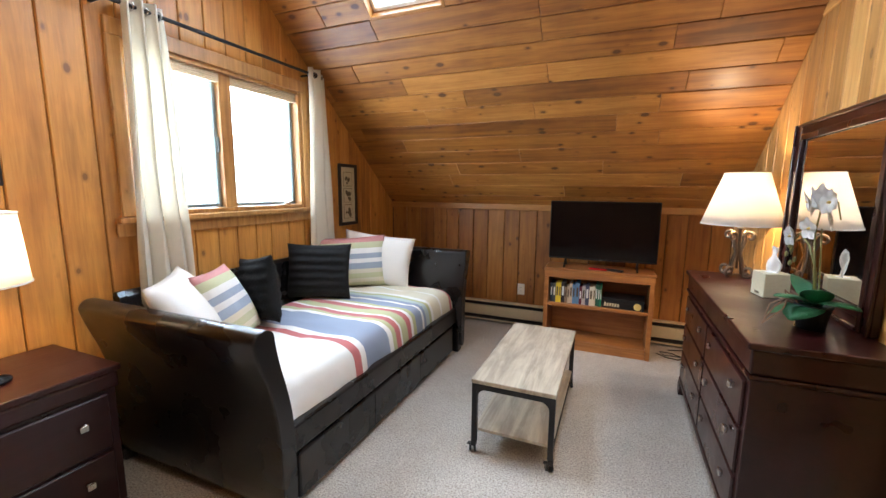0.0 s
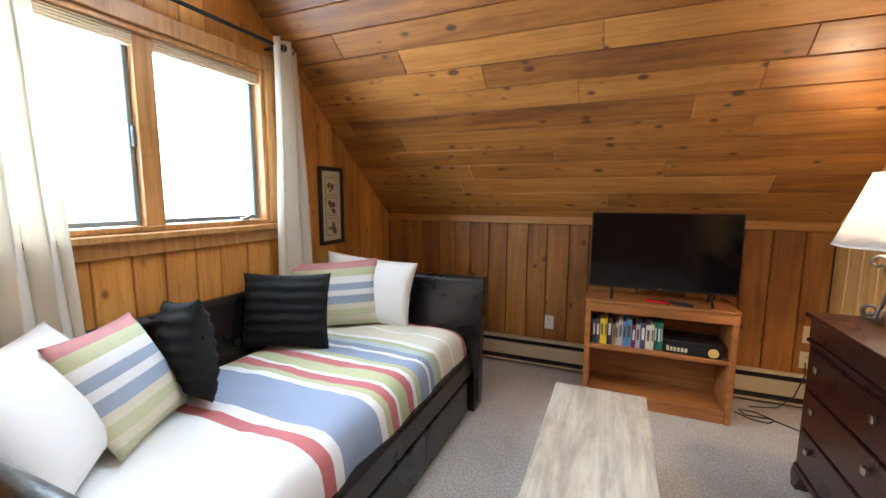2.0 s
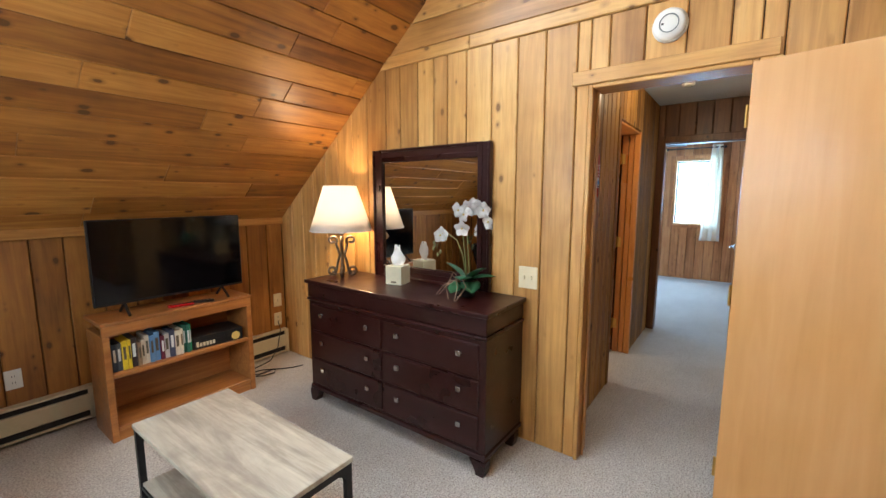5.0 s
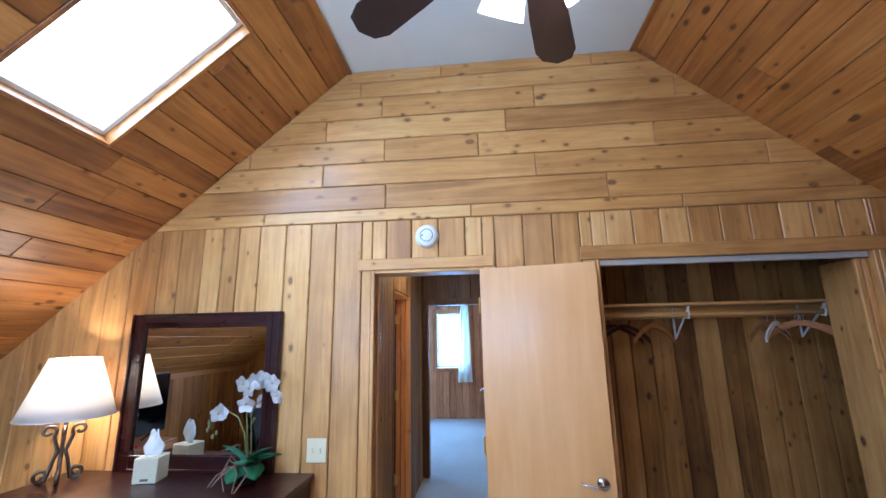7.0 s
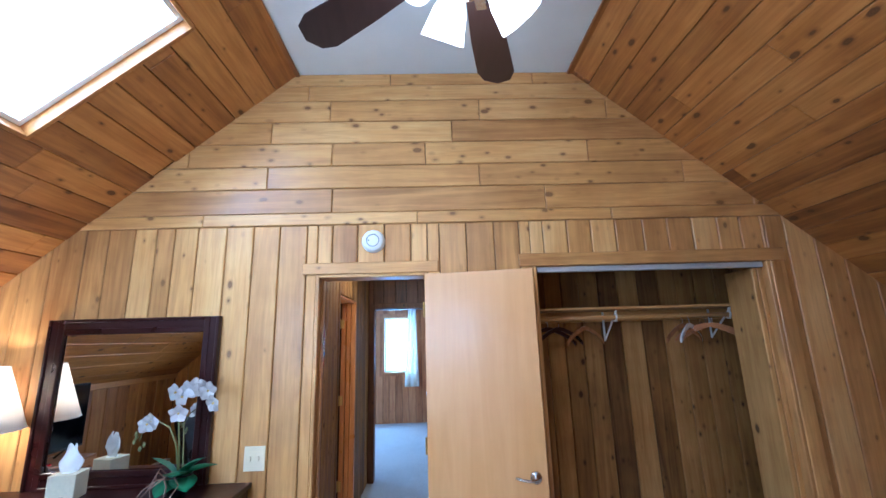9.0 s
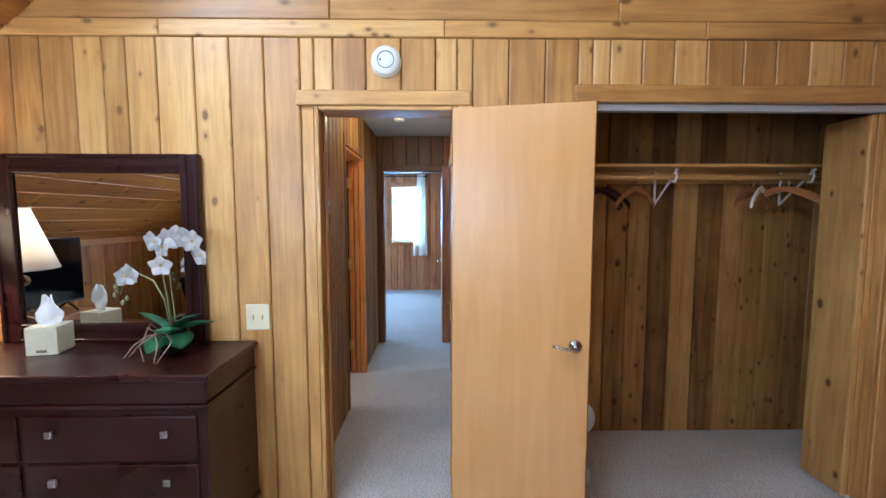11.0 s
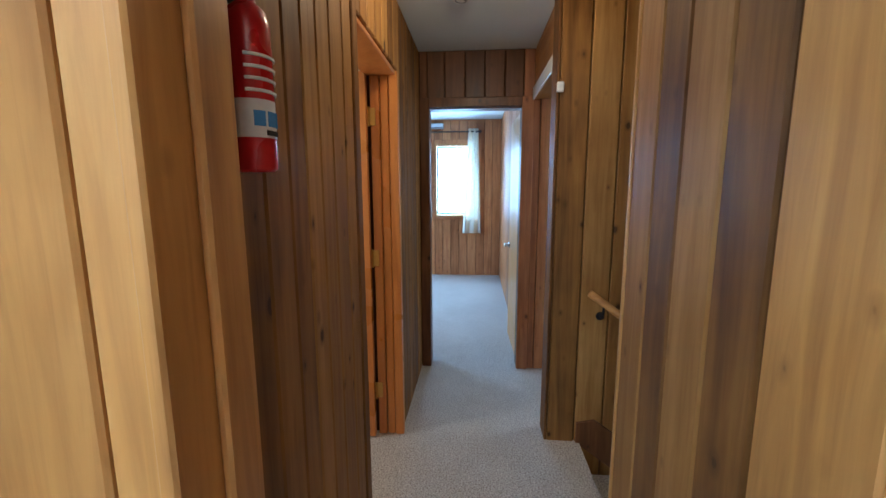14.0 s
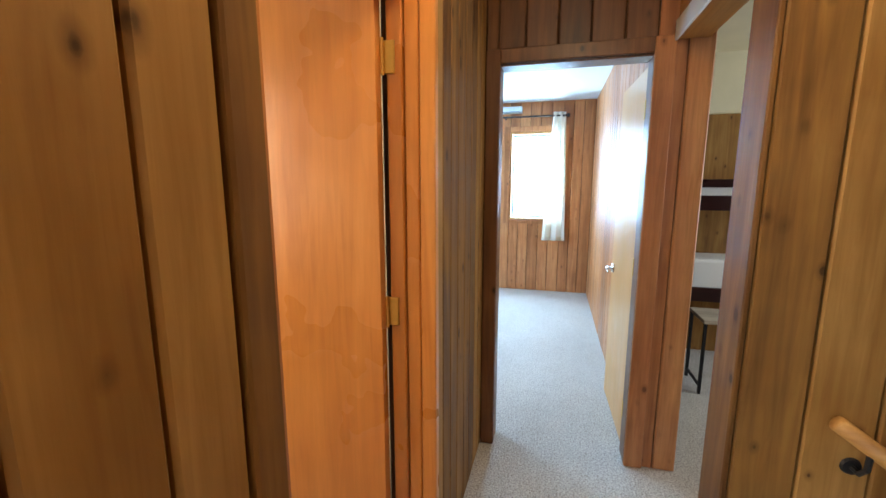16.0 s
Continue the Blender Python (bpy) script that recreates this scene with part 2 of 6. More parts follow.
M["window_grey"] = plain("grey_sash_seal", srgb(120, 128, 126), 0.5)
M["window_wood"] = wood("window_frame_fir", srgb(214, 168, 104), srgb(190, 140, 80), srgb(140, 94, 48), "z", knots=0.2, rough=0.4, vary=0.2)
M["blind"] = plain("rolled_blind_slats", srgb(214, 190, 150), 0.6, spread=0.2)
M["bin_white"] = plain("white_enamel_bin", srgb(224, 226, 224), 0.3)


def carpet():
    m, t, nodes, links, bsdf = nodes_of("beige_loop_carpet")
    a = noise_of(t, place_of(t), 115.0, 2.0, 0.6)
    b = noise_of(t, place_of(t), 1.6, 4.0, 0.6)
    c = noise_of(t, place_of(t), 38.0, 3.0, 0.7)
    d = noise_of(t, place_of(t), 8.0, 4.0, 0.7)
    col = ramp(t, a, [(0.30, srgb(146, 136, 126)), (0.5, srgb(204, 196, 186)), (0.68, srgb(232, 226, 218))])
    col = mixer(t, "MULTIPLY", col, ramp(t, b, [(0.3, (0.84, 0.82, 0.8, 1)), (0.7, (1, 1, 1, 1))]), 0.8)
    col = mixer(t, "MULTIPLY", col, ramp(t, d, [(0.36, (0.82, 0.80, 0.77, 1)), (0.62, (1, 1, 1, 1))]), 0.45)
    links.new(mixer(t, "MULTIPLY", col, ramp(t, c, [(0.35, (0.74, 0.73, 0.71, 1)), (0.6, (1, 1, 1, 1))]), 0.5), bsdf.inputs["Base Color"])
    bsdf.inputs["Roughness"].default_value = 0.95
    bsdf.inputs["Sheen Weight"].default_value = 0.2
    bump_into(t, bsdf, maths(t, "ADD", a, c), 0.7, 0.006)
    return m


def weathered():
    """Grey and cream driftwood laminate, grain along y."""
    m, t, nodes, links, bsdf = nodes_of("weathered_grey_oak")
    a = noise_of(t, place_of(t, (1, 0.09, 1)), 10.0, 4.0, 0.6, 1.2)
    b = noise_of(t, place_of(t, (1, 0.05, 1)), 70.0, 4.0, 0.6)
    c = noise_of(t, place_of(t, (1, 0.45, 1)), 5.5, 4.0, 0.65, 0.6)
    mix = maths(t, "ADD", maths(t, "MULTIPLY", a, 0.7), maths(t, "MULTIPLY", c, 0.4))
    col = ramp(t, mix, [(0.32, srgb(134, 120, 104)), (0.5, srgb(168, 154, 136)), (0.6, srgb(192, 180, 160)), (0.74, srgb(214, 204, 184))])
    links.new(mixer(t, "MULTIPLY", col, ramp(t, b, [(0.3, (0.72, 0.7, 0.66, 1)), (0.55, (1, 1, 1, 1))]), 0.5), bsdf.inputs["Base Color"])
    bsdf.inputs["Roughness"].default_value = 0.45
    bump_into(t, bsdf, b, 0.15, 0.001)
    return m


def striped(name, along, lo, hi, bands, uv=False):
    """Woven cotton with bands (start, colour) laid along one axis."""
    m, t, nodes, links, bsdf = nodes_of(name)
    tc = nodes.new("ShaderNodeTexCoord")
    sep = nodes.new("ShaderNodeSeparateXYZ")
    links.new(tc.outputs["UV" if uv else "Object"], sep.inputs[0])
    s = maths(t, "DIVIDE", maths(t, "SUBTRACT", sep.outputs["xyz".index(along)], lo), hi - lo)
    s = maths(t, "ADD", s, maths(t, "MULTIPLY", maths(t, "SUBTRACT", noise_of(t, place_of(t), 9.0, 2.0), 0.5), 0.006))
    col = ramp(t, s, bands, "CONSTANT")
    weave = noise_of(t, place_of(t), 420.0, 2.0)
    soft = noise_of(t, place_of(t), 14.0, 3.0)
    col = mixer(t, "MULTIPLY", col, ramp(t, weave, [(0.3, (0.86, 0.86, 0.86, 1)), (0.6, (1, 1, 1, 1))]), 0.7)
    links.new(col, bsdf.inputs["Base Color"])
    bsdf.inputs["Roughness"].default_value = 0.92
    bump_into(t, bsdf, maths(t, "ADD", maths(t, "MULTIPLY", weave, 0.25), soft), 0.35, 0.008)
    return m


def glow(name, colour, strength):
    m, t, nodes, links, bsdf = nodes_of(name)
    bsdf.inputs["Base Color"].default_value = colour
    bsdf.inputs["Emission Color"].default_value = colour
    bsdf.inputs["Emission Strength"].default_value = strength
    return m


def shade_cloth(name, colour, through_share=0.6):
    m, t, nodes, links, bsdf = nodes_of(name)
    tr = nodes.new("ShaderNodeBsdfTranslucent")
    tr.inputs[0].default_value = colour
    bsdf.inputs["Base Color"].default_value = colour
    bsdf.inputs["Roughness"].default_value = 0.9
    mix = nodes.new("ShaderNodeMixShader")
    mix.inputs[0].default_value = through_share
    links.new(bsdf.outputs[0], mix.inputs[1])
    links.new(tr.outputs[0], mix.inputs[2])
    links.new(mix.outputs[0], nodes["Material Output"].inputs[0])
    bump_into(t, bsdf, noise_of(t, place_of(t), 300.0, 2.0), 0.2, 0.001)
    return m


def fur():
    m, t, nodes, links, bsdf = nodes_of("black_plush_fur")
    a = noise_of(t, place_of(t), 120.0, 4.0, 0.7)
    links.new(ramp(t, a, [(0.3, srgb(2, 2, 3)), (0.7, srgb(10, 10, 13))]), bsdf.inputs["Base Color"])
    bsdf.inputs["Roughness"].default_value = 0.85
    bump_into(t, bsdf, a, 0.8, 0.01)
    return m


def glass():
    m, t, nodes, links, bsdf = nodes_of("clear_glass")
    bsdf.inputs["Base Color"].default_value = (0.97, 0.99, 0.98, 1)
    bsdf.inputs["Roughness"].default_value = 0.0
    bsdf.inputs["Transmission Weight"].default_value = 1.0
    bsdf.inputs["IOR"].default_value = 1.45
    return m


def mirror_mat():
    m, t, nodes, links, bsdf = nodes_of("silvered_mirror")
    bsdf.inputs["Base Color"].default_value = (0.86, 0.88, 0.87, 1)
    bsdf.inputs["Metallic"].default_value = 1.0
    bsdf.inputs["Roughness"].default_value = 0.01
    return m


M["carpet"], M["weathered"], M["fur"], M["glass"], M["mirror"] = carpet(), weathered(), fur(), glass(), mirror_mat()
M["lampshade"] = shade_cloth("cream_lampshade_linen", (0.94, 0.92, 0.88, 1))
M["frosted"] = glow("lit_frosted_glass", (1, 0.95, 0.86, 1), 6.0)
M["hall_glass"] = glow("lit_hall_glass", (1, 0.9, 0.72, 1), 2.2)
ROSE, BLUE, PALE, OLIVE, CREAM, WHITE = srgb(186, 108, 108), srgb(144, 154, 174), srgb(180, 194, 190), srgb(182, 184, 140), srgb(216, 208, 186), srgb(232, 230, 226)
M["quilt"] = striped("striped_quilt_cotton", "y", 1.95, 4.0, [
    (0.0, WHITE), (0.255, ROSE), (0.282, WHITE), (0.31, BLUE), (0.435, WHITE), (0.455, OLIVE), (0.475, ROSE), (0.502, WHITE), (0.515, OLIVE), (0.555, ROSE), (0.585, WHITE),
    (0.60, OLIVE), (0.62, BLUE), (0.665, WHITE), (0.68, BLUE), (0.71, PALE), (0.735, OLIVE), (0.755, WHITE), (0.775, CREAM), (0.84, WHITE), (0.855, CREAM), (0.925, ROSE), (0.948, CREAM), (1.0, CREAM)])
ROSE, BLUE, OLIVE = srgb(196, 138, 136), srgb(158, 168, 184), srgb(194, 194, 156)
M["pillow_stripe"] = striped("striped_pillow_cotton", "y", 1.0, 0.0, [
    (0.0, ROSE), (0.12, OLIVE), (0.24, WHITE), (0.34, BLUE), (0.44, WHITE), (0.52, BLUE), (0.64, CREAM), (0.72, OLIVE), (0.82, CREAM), (0.90, OLIVE), (1.0, CREAM)], uv=True)


# ---- builders ----
def mesh_of(name, bm, material):
    bmesh.ops.recalc_face_normals(bm, faces=bm.faces)
    me = bpy.data.meshes.new(name)
    bm.to_mesh(me)
    bm.free()
    if material is not None:
        me.materials.append(material)
    return me


def thing(name, place, label, category, group="", kind=""):
    """An empty at the base of a thing; its parts are built in world places."""
    e = new(name)
    e.empty_display_size = 0.1
    e.location = place
    return tagged(e, label, category, group, kind)


def part(name, bm, material, parent, label="", smooth=False):
    ob = new(name, mesh_of(name, bm, material))
    if smooth:
        for p in ob.data.polygons:
            p.use_smooth = True
    if parent is not None:
        ob.parent = parent
        if parent.type == "EMPTY":
            ob.matrix_parent_inverse = Matrix.Translation(-Vector(parent.location))
    return tagged(ob, label)


def lone(name, bm, material, label, category="", group="", kind="", smooth=False):
    return tagged(part(name, bm, material, None, label, smooth), label, category, group, kind)


def box(x0, x1, y0, y1, z0, z1, bevel=0.0, bm=None, seg=1, m=None):
    own = bmesh.new()
    bmesh.ops.create_cube(own, size=1)
    for v in own.verts:
        v.co = Vector((x0 + (v.co.x + 0.5) * (x1 - x0), y0 + (v.co.y + 0.5) * (y1 - y0), z0 + (v.co.z + 0.5) * (z1 - z0)))
    if bevel:
        bmesh.ops.bevel(own, geom=own.edges[:], offset=bevel, segments=seg, affect="EDGES", profile=0.5)
    if m is not None:
        own.transform(m)
    return own if bm is None else joined(bm, own)


def joined(bm, other):
    me = bpy.data.meshes.new("tmp")
    other.to_mesh(me)
    other.free()
    bm.from_mesh(me)
    bpy.data.meshes.remove(me)
    return bm


def lathe(profile, place=(0, 0, 0), sides=24, m=None, closed=True):
    """A turned body from (radius, height) pairs."""
    bm = bmesh.new()
    rings = [[bm.verts.new((r * math.cos(2 * math.pi * k / sides), r * math.sin(2 * math.pi * k / sides), z)) for k in range(sides)] for r, z in profile]
    for a, b in zip(rings, rings[1:]):
        for k in range(sides):
            bm.faces.new((a[k], a[(k + 1) % sides], b[(k + 1) % sides], b[k]))
    if closed:
        bm.faces.new(rings[0][::-1])
        bm.faces.new(rings[-1])
    if m is not None:
        bm.transform(m)
    bm.transform(Matrix.Translation(place))
    return bm


def tube(points, radius, sides=8, bm=None, taper=1.0):
    """A bent rod through points."""
    own = bmesh.new()
    pts = [Vector(p) for p in points]
    rings = []
    for n, p in enumerate(pts):
        d = (pts[min(n + 1, len(pts) - 1)] - pts[max(n - 1, 0)]).normalized()
        a = d.orthogonal().normalized() if n == 0 else (rings[-1][1] - d * rings[-1][1].dot(d)).normalized()
        b = d.cross(a)
        r = radius * (1 + (taper - 1) * n / max(1, len(pts) - 1))
        rings.append(([own.verts.new(p + r * (a * math.cos(2 * math.pi * k / sides) + b * math.sin(2 * math.pi * k / sides))) for k in range(sides)], a))
    for (u, _), (v, _) in zip(rings, rings[1:]):
        for k in range(sides):
            own.faces.new((u[k], u[(k + 1) % sides], v[(k + 1) % sides], v[k]))
    own.faces.new(rings[0][0][::-1])
    own.faces.new(rings[-1][0])
    return own if bm is None else joined(bm, own)


def clip(poly, a, b, c):
    """The part of a convex polygon where a*u + b*v <= c."""
    out = []
    for n, p in enumerate(poly):
        q = poly[(n + 1) % len(poly)]
        dp, dq = a * p[0] + b * p[1] - c, a * q[0] + b * q[1] - c
        if dp <= 1e-9:
            out.append(p)
        if dp * dq < -1e-12:
            k = dp / (dp - dq)
            out.append((p[0] + k * (q[0] - p[0]), p[1] + k * (q[1] - p[1])))
    return out


def inset(poly, d):
    """A convex polygon, counter-clockwise, drawn in by d."""
    out = poly
    for n, p in enumerate(poly):
        q = poly[(n + 1) % len(poly)]
        ex, ey = q[0] - p[0], q[1] - p[1]
        length = math.hypot(ex, ey)
        if length < 1e-6:
            continue
        a, b = ey / length, -ex / length
        out = clip(out, a, b, a * p[0] + b * p[1] - d)
    return out


def board(poly, to_world, thick, bevel=0.005, bm=None):
    """A plank: its outline at the back, a chamfered face in front. to_world(u, v, w), w out of the wall."""
    own = bmesh.new() if bm is None else bm
    poly = [p for n, p in enumerate(poly) if math.dist(p, poly[n - 1]) > 1e-4]
    if len(poly) < 3:
        return None
    area2 = sum(p[0] * poly[(n + 1) % len(poly)][1] - p[1] * poly[(n + 1) % len(poly)][0] for n, p in enumerate(poly))
    if area2 < 0:
        poly = poly[::-1]
    if abs(area2) < 0.002:
        return None
    front = inset(poly, bevel)
    if len(front) < 3:
        return None
    back = [own.verts.new(to_world(u, v, 0.0)) for u, v in poly]
    mid = [own.verts.new(to_world(u, v, thick - bevel)) for u, v in poly]
    top = [own.verts.new(to_world(u, v, thick)) for u, v in front]
    own.faces.new(back[::-1])
    for n in range(len(poly)):
        k = (n + 1) % len(poly)
        own.faces.new((back[n], back[k], mid[k], mid[n]))
    if len(front) == len(poly):
        best = min(range(len(front)), key=lambda s: sum(math.dist(poly[n], front[(n + s) % len(front)]) for n in range(len(poly))))
        top = top[best:] + top[:best]
        for n in range(len(poly)):
            k = (n + 1) % len(poly)
            own.faces.new((mid[n], mid[k], top[k], top[n]))
        own.faces.new(top)
    else:
        own.faces.new(mid)
    return own


def strips(lo, hi, width, rng, edges=()):
    """Board edges from lo to hi about a width apart, with given edges kept."""
    cuts = sorted({lo, hi, *[e for e in edges if lo < e < hi]})
    out = []
    for a, b in zip(cuts, cuts[1:]):
        n = max(1, round((b - a) / width))
        w = [1 + rng.uniform(-0.14, 0.14) for _ in range(n)]
        s, tot = a, sum(w)
        for k in w:
            out.append((s, s + k * (b - a) / tot))
            s += k * (b - a) / tot
    return out


def panel_upright(parent, lo, hi, z0, z1, width, to_world, material, seed, holes=(), roof=None, gap=0.005, thick=0.016, joints=()):
    """Upright boards on a wall; holes (u0, u1, z0, z1) stay open; roof: half-planes that cut the tops."""
    rng = random.Random(seed)
    for a, b in strips(lo, hi, width, rng, [e for h in holes for e in h[:2]] + list(joints)):
        if b - a < 0.012:
            continue
        spans = [(z0, z1)]
        for h0, h1, hz0, hz1 in holes:
            if (a + b) / 2 > h0 and (a + b) / 2 < h1:
                spans = [s for lo_, hi_ in spans for s in ((lo_, min(hi_, hz0)), (max(lo_, hz1), hi_)) if s[1] - s[0] > 0.02]
        for s0, s1 in spans:
            poly = [(a + gap / 2, s0), (b - gap / 2, s0), (b - gap / 2, s1), (a + gap / 2, s1)]
            for half in roof or ():
                poly = clip(poly, *half)
            if len(poly) > 2:
                bm = board(poly, to_world, thick)
                if bm is not None:
                    part("board", bm, material, parent)


# ---- the setting ----
ROOF = ((PITCH, 1.0, KNEE_Z + PITCH * WALL_N), (-PITCH, 1.0, KNEE_Z - PITCH * WALL_S))
DOOR = (1.45, 2.13, 0.0, 2.03)
CLOSET = (-0.70, 0.80, 0.0, 2.05)
WINDOW = (2.10, 3.41, 1.27, 2.19)


def on_east(u, v, w):
    return Vector((WALL_E + 0.016 - w, u, v))


def on_west(u, v, w):
    return Vector((WALL_W - 0.016 + w, u, v))


def on_north(u, v, w):
    return Vector((u, WALL_N + 0.016 - w, v))


def slabs(lo, hi, top, hole_list):
    """Rectangles that fill a wall but for its holes."""
    cuts = sorted({lo, hi, *[e for h in hole_list for e in h[:2]]})
    for a, b in zip(cuts, cuts[1:]):
        spans = [(0.0, top)]
        for h in hole_list:
            if h[0] < (a + b) / 2 < h[1]:
                spans = [s for p, q in spans for s in ((p, min(q, h[2])), (max(p, h[3]), q)) if s[1] - s[0] > 0.01]
        for p, q in spans:
            yield [(a, p), (b, p), (b, q), (a, q)]


def gable(name, to_world, hole_list, label):
    bm = bmesh.new()
    for poly in slabs(WALL_S, WALL_N, FLAT_Z, hole_list):
        for half in ROOF:
            poly = clip(poly, *half)
        if len(poly) > 2:
            board(poly, to_world, 0.104, 0.0005, bm)
    return lone(name, bm, M["gap"], label, "wall", kind="structure")


wall_east = gable("wall_east", lambda u, v, w: Vector((WALL_E + 0.12 - w, u, v)), [DOOR, CLOSET], "gable wall of knotty honey pine boards")
wall_west = gable("wall_west", lambda u, v, w: Vector((WALL_W - 0.12 + w, u, v)), [WINDOW], "gable wall of amber pine boards round the window")
wall_north = lone("wall_north", box(WALL_W - 0.12, WALL_E + 0.12, WALL_N + 0.016, WALL_N + 0.12, 0, KNEE_Z + 0.05), M["gap"], "low knee wall of amber pine boards", "wall", kind="structure")
wall_south = lone("wall_south", box(WALL_W - 0.12, WALL_E + 0.12, WALL_S - 0.12, WALL_S, 0, KNEE_Z + 0.05), M["knee_pine"], "low knee wall of amber pine", "wall", kind="structure")


def floor_mesh():
    bm = box(WALL_W - 0.12, 2.40, WALL_S - 0.12, WALL_N + 0.12, -0.12, 0.0)
    box(2.40, 3.47, 1.22, 3.75, -0.12, 0.0, bm=bm)
    box(3.47, 8.0, -1.7, 4.5, -0.12, 0.0, bm=bm)
    return bm


lone("floor", floor_mesh(), M["carpet"], "wall-to-wall beige loop carpet", "carpet", kind="structure")


def slope_boards(side):
    """Level planks of the sloped ceiling, joined in one mesh; side 1 faces north, -1 south."""
    rng = random.Random(7 + side)
    bm = bmesh.new()
    cos, sin = math.cos(SLOPE_ANGLE), math.sin(SLOPE_ANGLE)
    foot = WALL_N if side > 0 else WALL_S

    def to_world(u, s, w):
        return Vector((u, foot - side * (s * cos + w * sin), KNEE_Z + s * sin - w * cos))

    holes = [(a, b, (WALL_N - SKY_Y1) / cos, (WALL_N - SKY_Y0) / cos) for a, b in SKYLIGHTS] if side > 0 else []
    cuts = sorted({0.0, SLOPE_LEN, *[e for h in holes for e in h[2:]]})
    rows = []
    for a, b in zip(cuts, cuts[1:]):
        n = max(1, round((b - a) / 0.155))
        rows += [(a + (b - a) * k / n, a + (b - a) * (k + 1) / n) for k in range(n)]
    for a, b in rows:
        x = WALL_W - rng.uniform(0.0, 1.4)
        while x < WALL_E:
            e = x + rng.uniform(0.7, 2.3)
            pieces = [(max(x, WALL_W), min(e, WALL_E))]
            for h in holes:
                if h[2] - 1e-6 <= (a + b) / 2 <= h[3] + 1e-6:
                    pieces = [s for p, q in pieces for s in ((p, min(q, h[0])), (max(p, h[1]), q)) if s[1] - s[0] > 0.02]
            for p, q in pieces:
                if q - p > 0.02:
                    lift = rng.uniform(-0.0015, 0.0015)
                    board([(p + 0.0005, a + 0.002), (q - 0.0005, a + 0.002), (q - 0.0005, b - 0.002), (p + 0.0005, b - 0.002)],
                          lambda u, v, w: to_world(u, v, w + lift), 0.016, 0.004, bm)
            x = e
    back = bmesh.new()
    for poly in [[(WALL_W - 0.12, p), (WALL_E + 0.12, p), (WALL_E + 0.12, q), (WALL_W - 0.12, q)] for p, q in zip(cuts, cuts[1:])]:
        mid = (poly[0][1] + poly[2][1]) / 2
        spans = [(WALL_W - 0.12, WALL_E + 0.12)]
        for h in holes:
            if h[2] < mid < h[3]:
                spans = [s for p, q in spans for s in ((p, min(q, h[0])), (max(p, h[1]), q)) if s[1] - s[0] > 0.01]
        for p, q in spans:
            board([(p, poly[0][1]), (q, poly[0][1]), (q, poly[2][1]), (p, poly[2][1])], lambda u, v, w: to_world(u, v, w - 0.104), 0.10, 0.0005, back)
    return bm, back, to_world


for side, word in ((1, "north"), (-1, "south")):
    planks, back, on_slope = slope_boards(side)
    lone("ceiling_" + word, planks, M["ceiling_pine"], "sloped ceiling of varnished amber pine planks", "ceiling", kind="structure")
    lone("roof_" + word, back, M["gap"], "roof boarding above the sloped planks", "roof", kind="structure")
    if side > 0:
        north_slope = on_slope

lone("ceiling_flat", box(WALL_W - 0.1, WALL_E + 0.1, RIDGE_Y - HALF_FLAT - 0.05, RIDGE_Y + HALF_FLAT + 0.05, FLAT_Z, FLAT_Z + 0.1), M["white_ceiling"], "narrow flat white ceiling between the slopes", "ceiling", kind="structure")
for s, word in ((1, "north"), (-1, "south")):
    y = RIDGE_Y + s * (HALF_FLAT - 0.01)
    lone("trim_ridge_" + word, box(WALL_W, WALL_E, y - 0.022, y + 0.022, FLAT_Z - 0.022, FLAT_Z - 0.002, 0.003), M["trim_pine_x"], "narrow pine strip along the flat ceiling", "trim", kind="structure")
lone("trim_knee", box(WALL_W, WALL_E, WALL_N - 0.03, WALL_N - 0.002, KNEE_Z - 0.055, KNEE_Z + 0.012, 0.004), M["trim_pine_x"], "pine strip where knee wall meets slope", "trim", kind="structure")


def skylight(a, b):
    """A well through the roof with pine lining, a pale frame and a pane."""
    cos = math.cos(SLOPE_ANGLE)
    s0, s1 = (WALL_N - SKY_Y1) / cos, (WALL_N - SKY_Y0) / cos
    t = thing("skylight", north_slope((a + b) / 2, s0, 0), "bright skylight in a pine-lined well of the slope", "skylight", "skylights", "structure")

    def bar(u0, u1, v0, v1, w0, w1):
        bm = bmesh.new()
        board([(u0, v0), (u1, v0), (u1, v1), (u0, v1)], lambda u, v, w: north_slope(u, v, w0 + w), w1 - w0, 0.002, bm)
        return bm

    for u0, u1, v0, v1 in ((a, a + 0.02, s0, s1), (b - 0.02, b, s0, s1), (a + 0.02, b - 0.02, s0, s0 + 0.02), (a + 0.02, b - 0.02, s1 - 0.02, s1)):
        part("lining", bar(u0, u1, v0, v1, -0.085, 0.02), M["trim_pine_x"], t)
    for u0, u1, v0, v1 in ((a + 0.02, a + 0.045, s0 + 0.02, s1 - 0.02), (b - 0.045, b - 0.02, s0 + 0.02, s1 - 0.02), (a + 0.045, b - 0.045, s0 + 0.02, s0 + 0.045), (a + 0.045, b - 0.045, s1 - 0.045, s1 - 0.02)):
        part("frame", bar(u0, u1, v0, v1, -0.075, -0.045), M["white_plastic"], t)
    pane = part("pane", bar(a + 0.045, b - 0.045, s0 + 0.045, s1 - 0.045, -0.066, -0.060), M["glass"], t)
    pane.visible_shadow = False


for a, b in SKYLIGHTS:
    skylight(a, b)


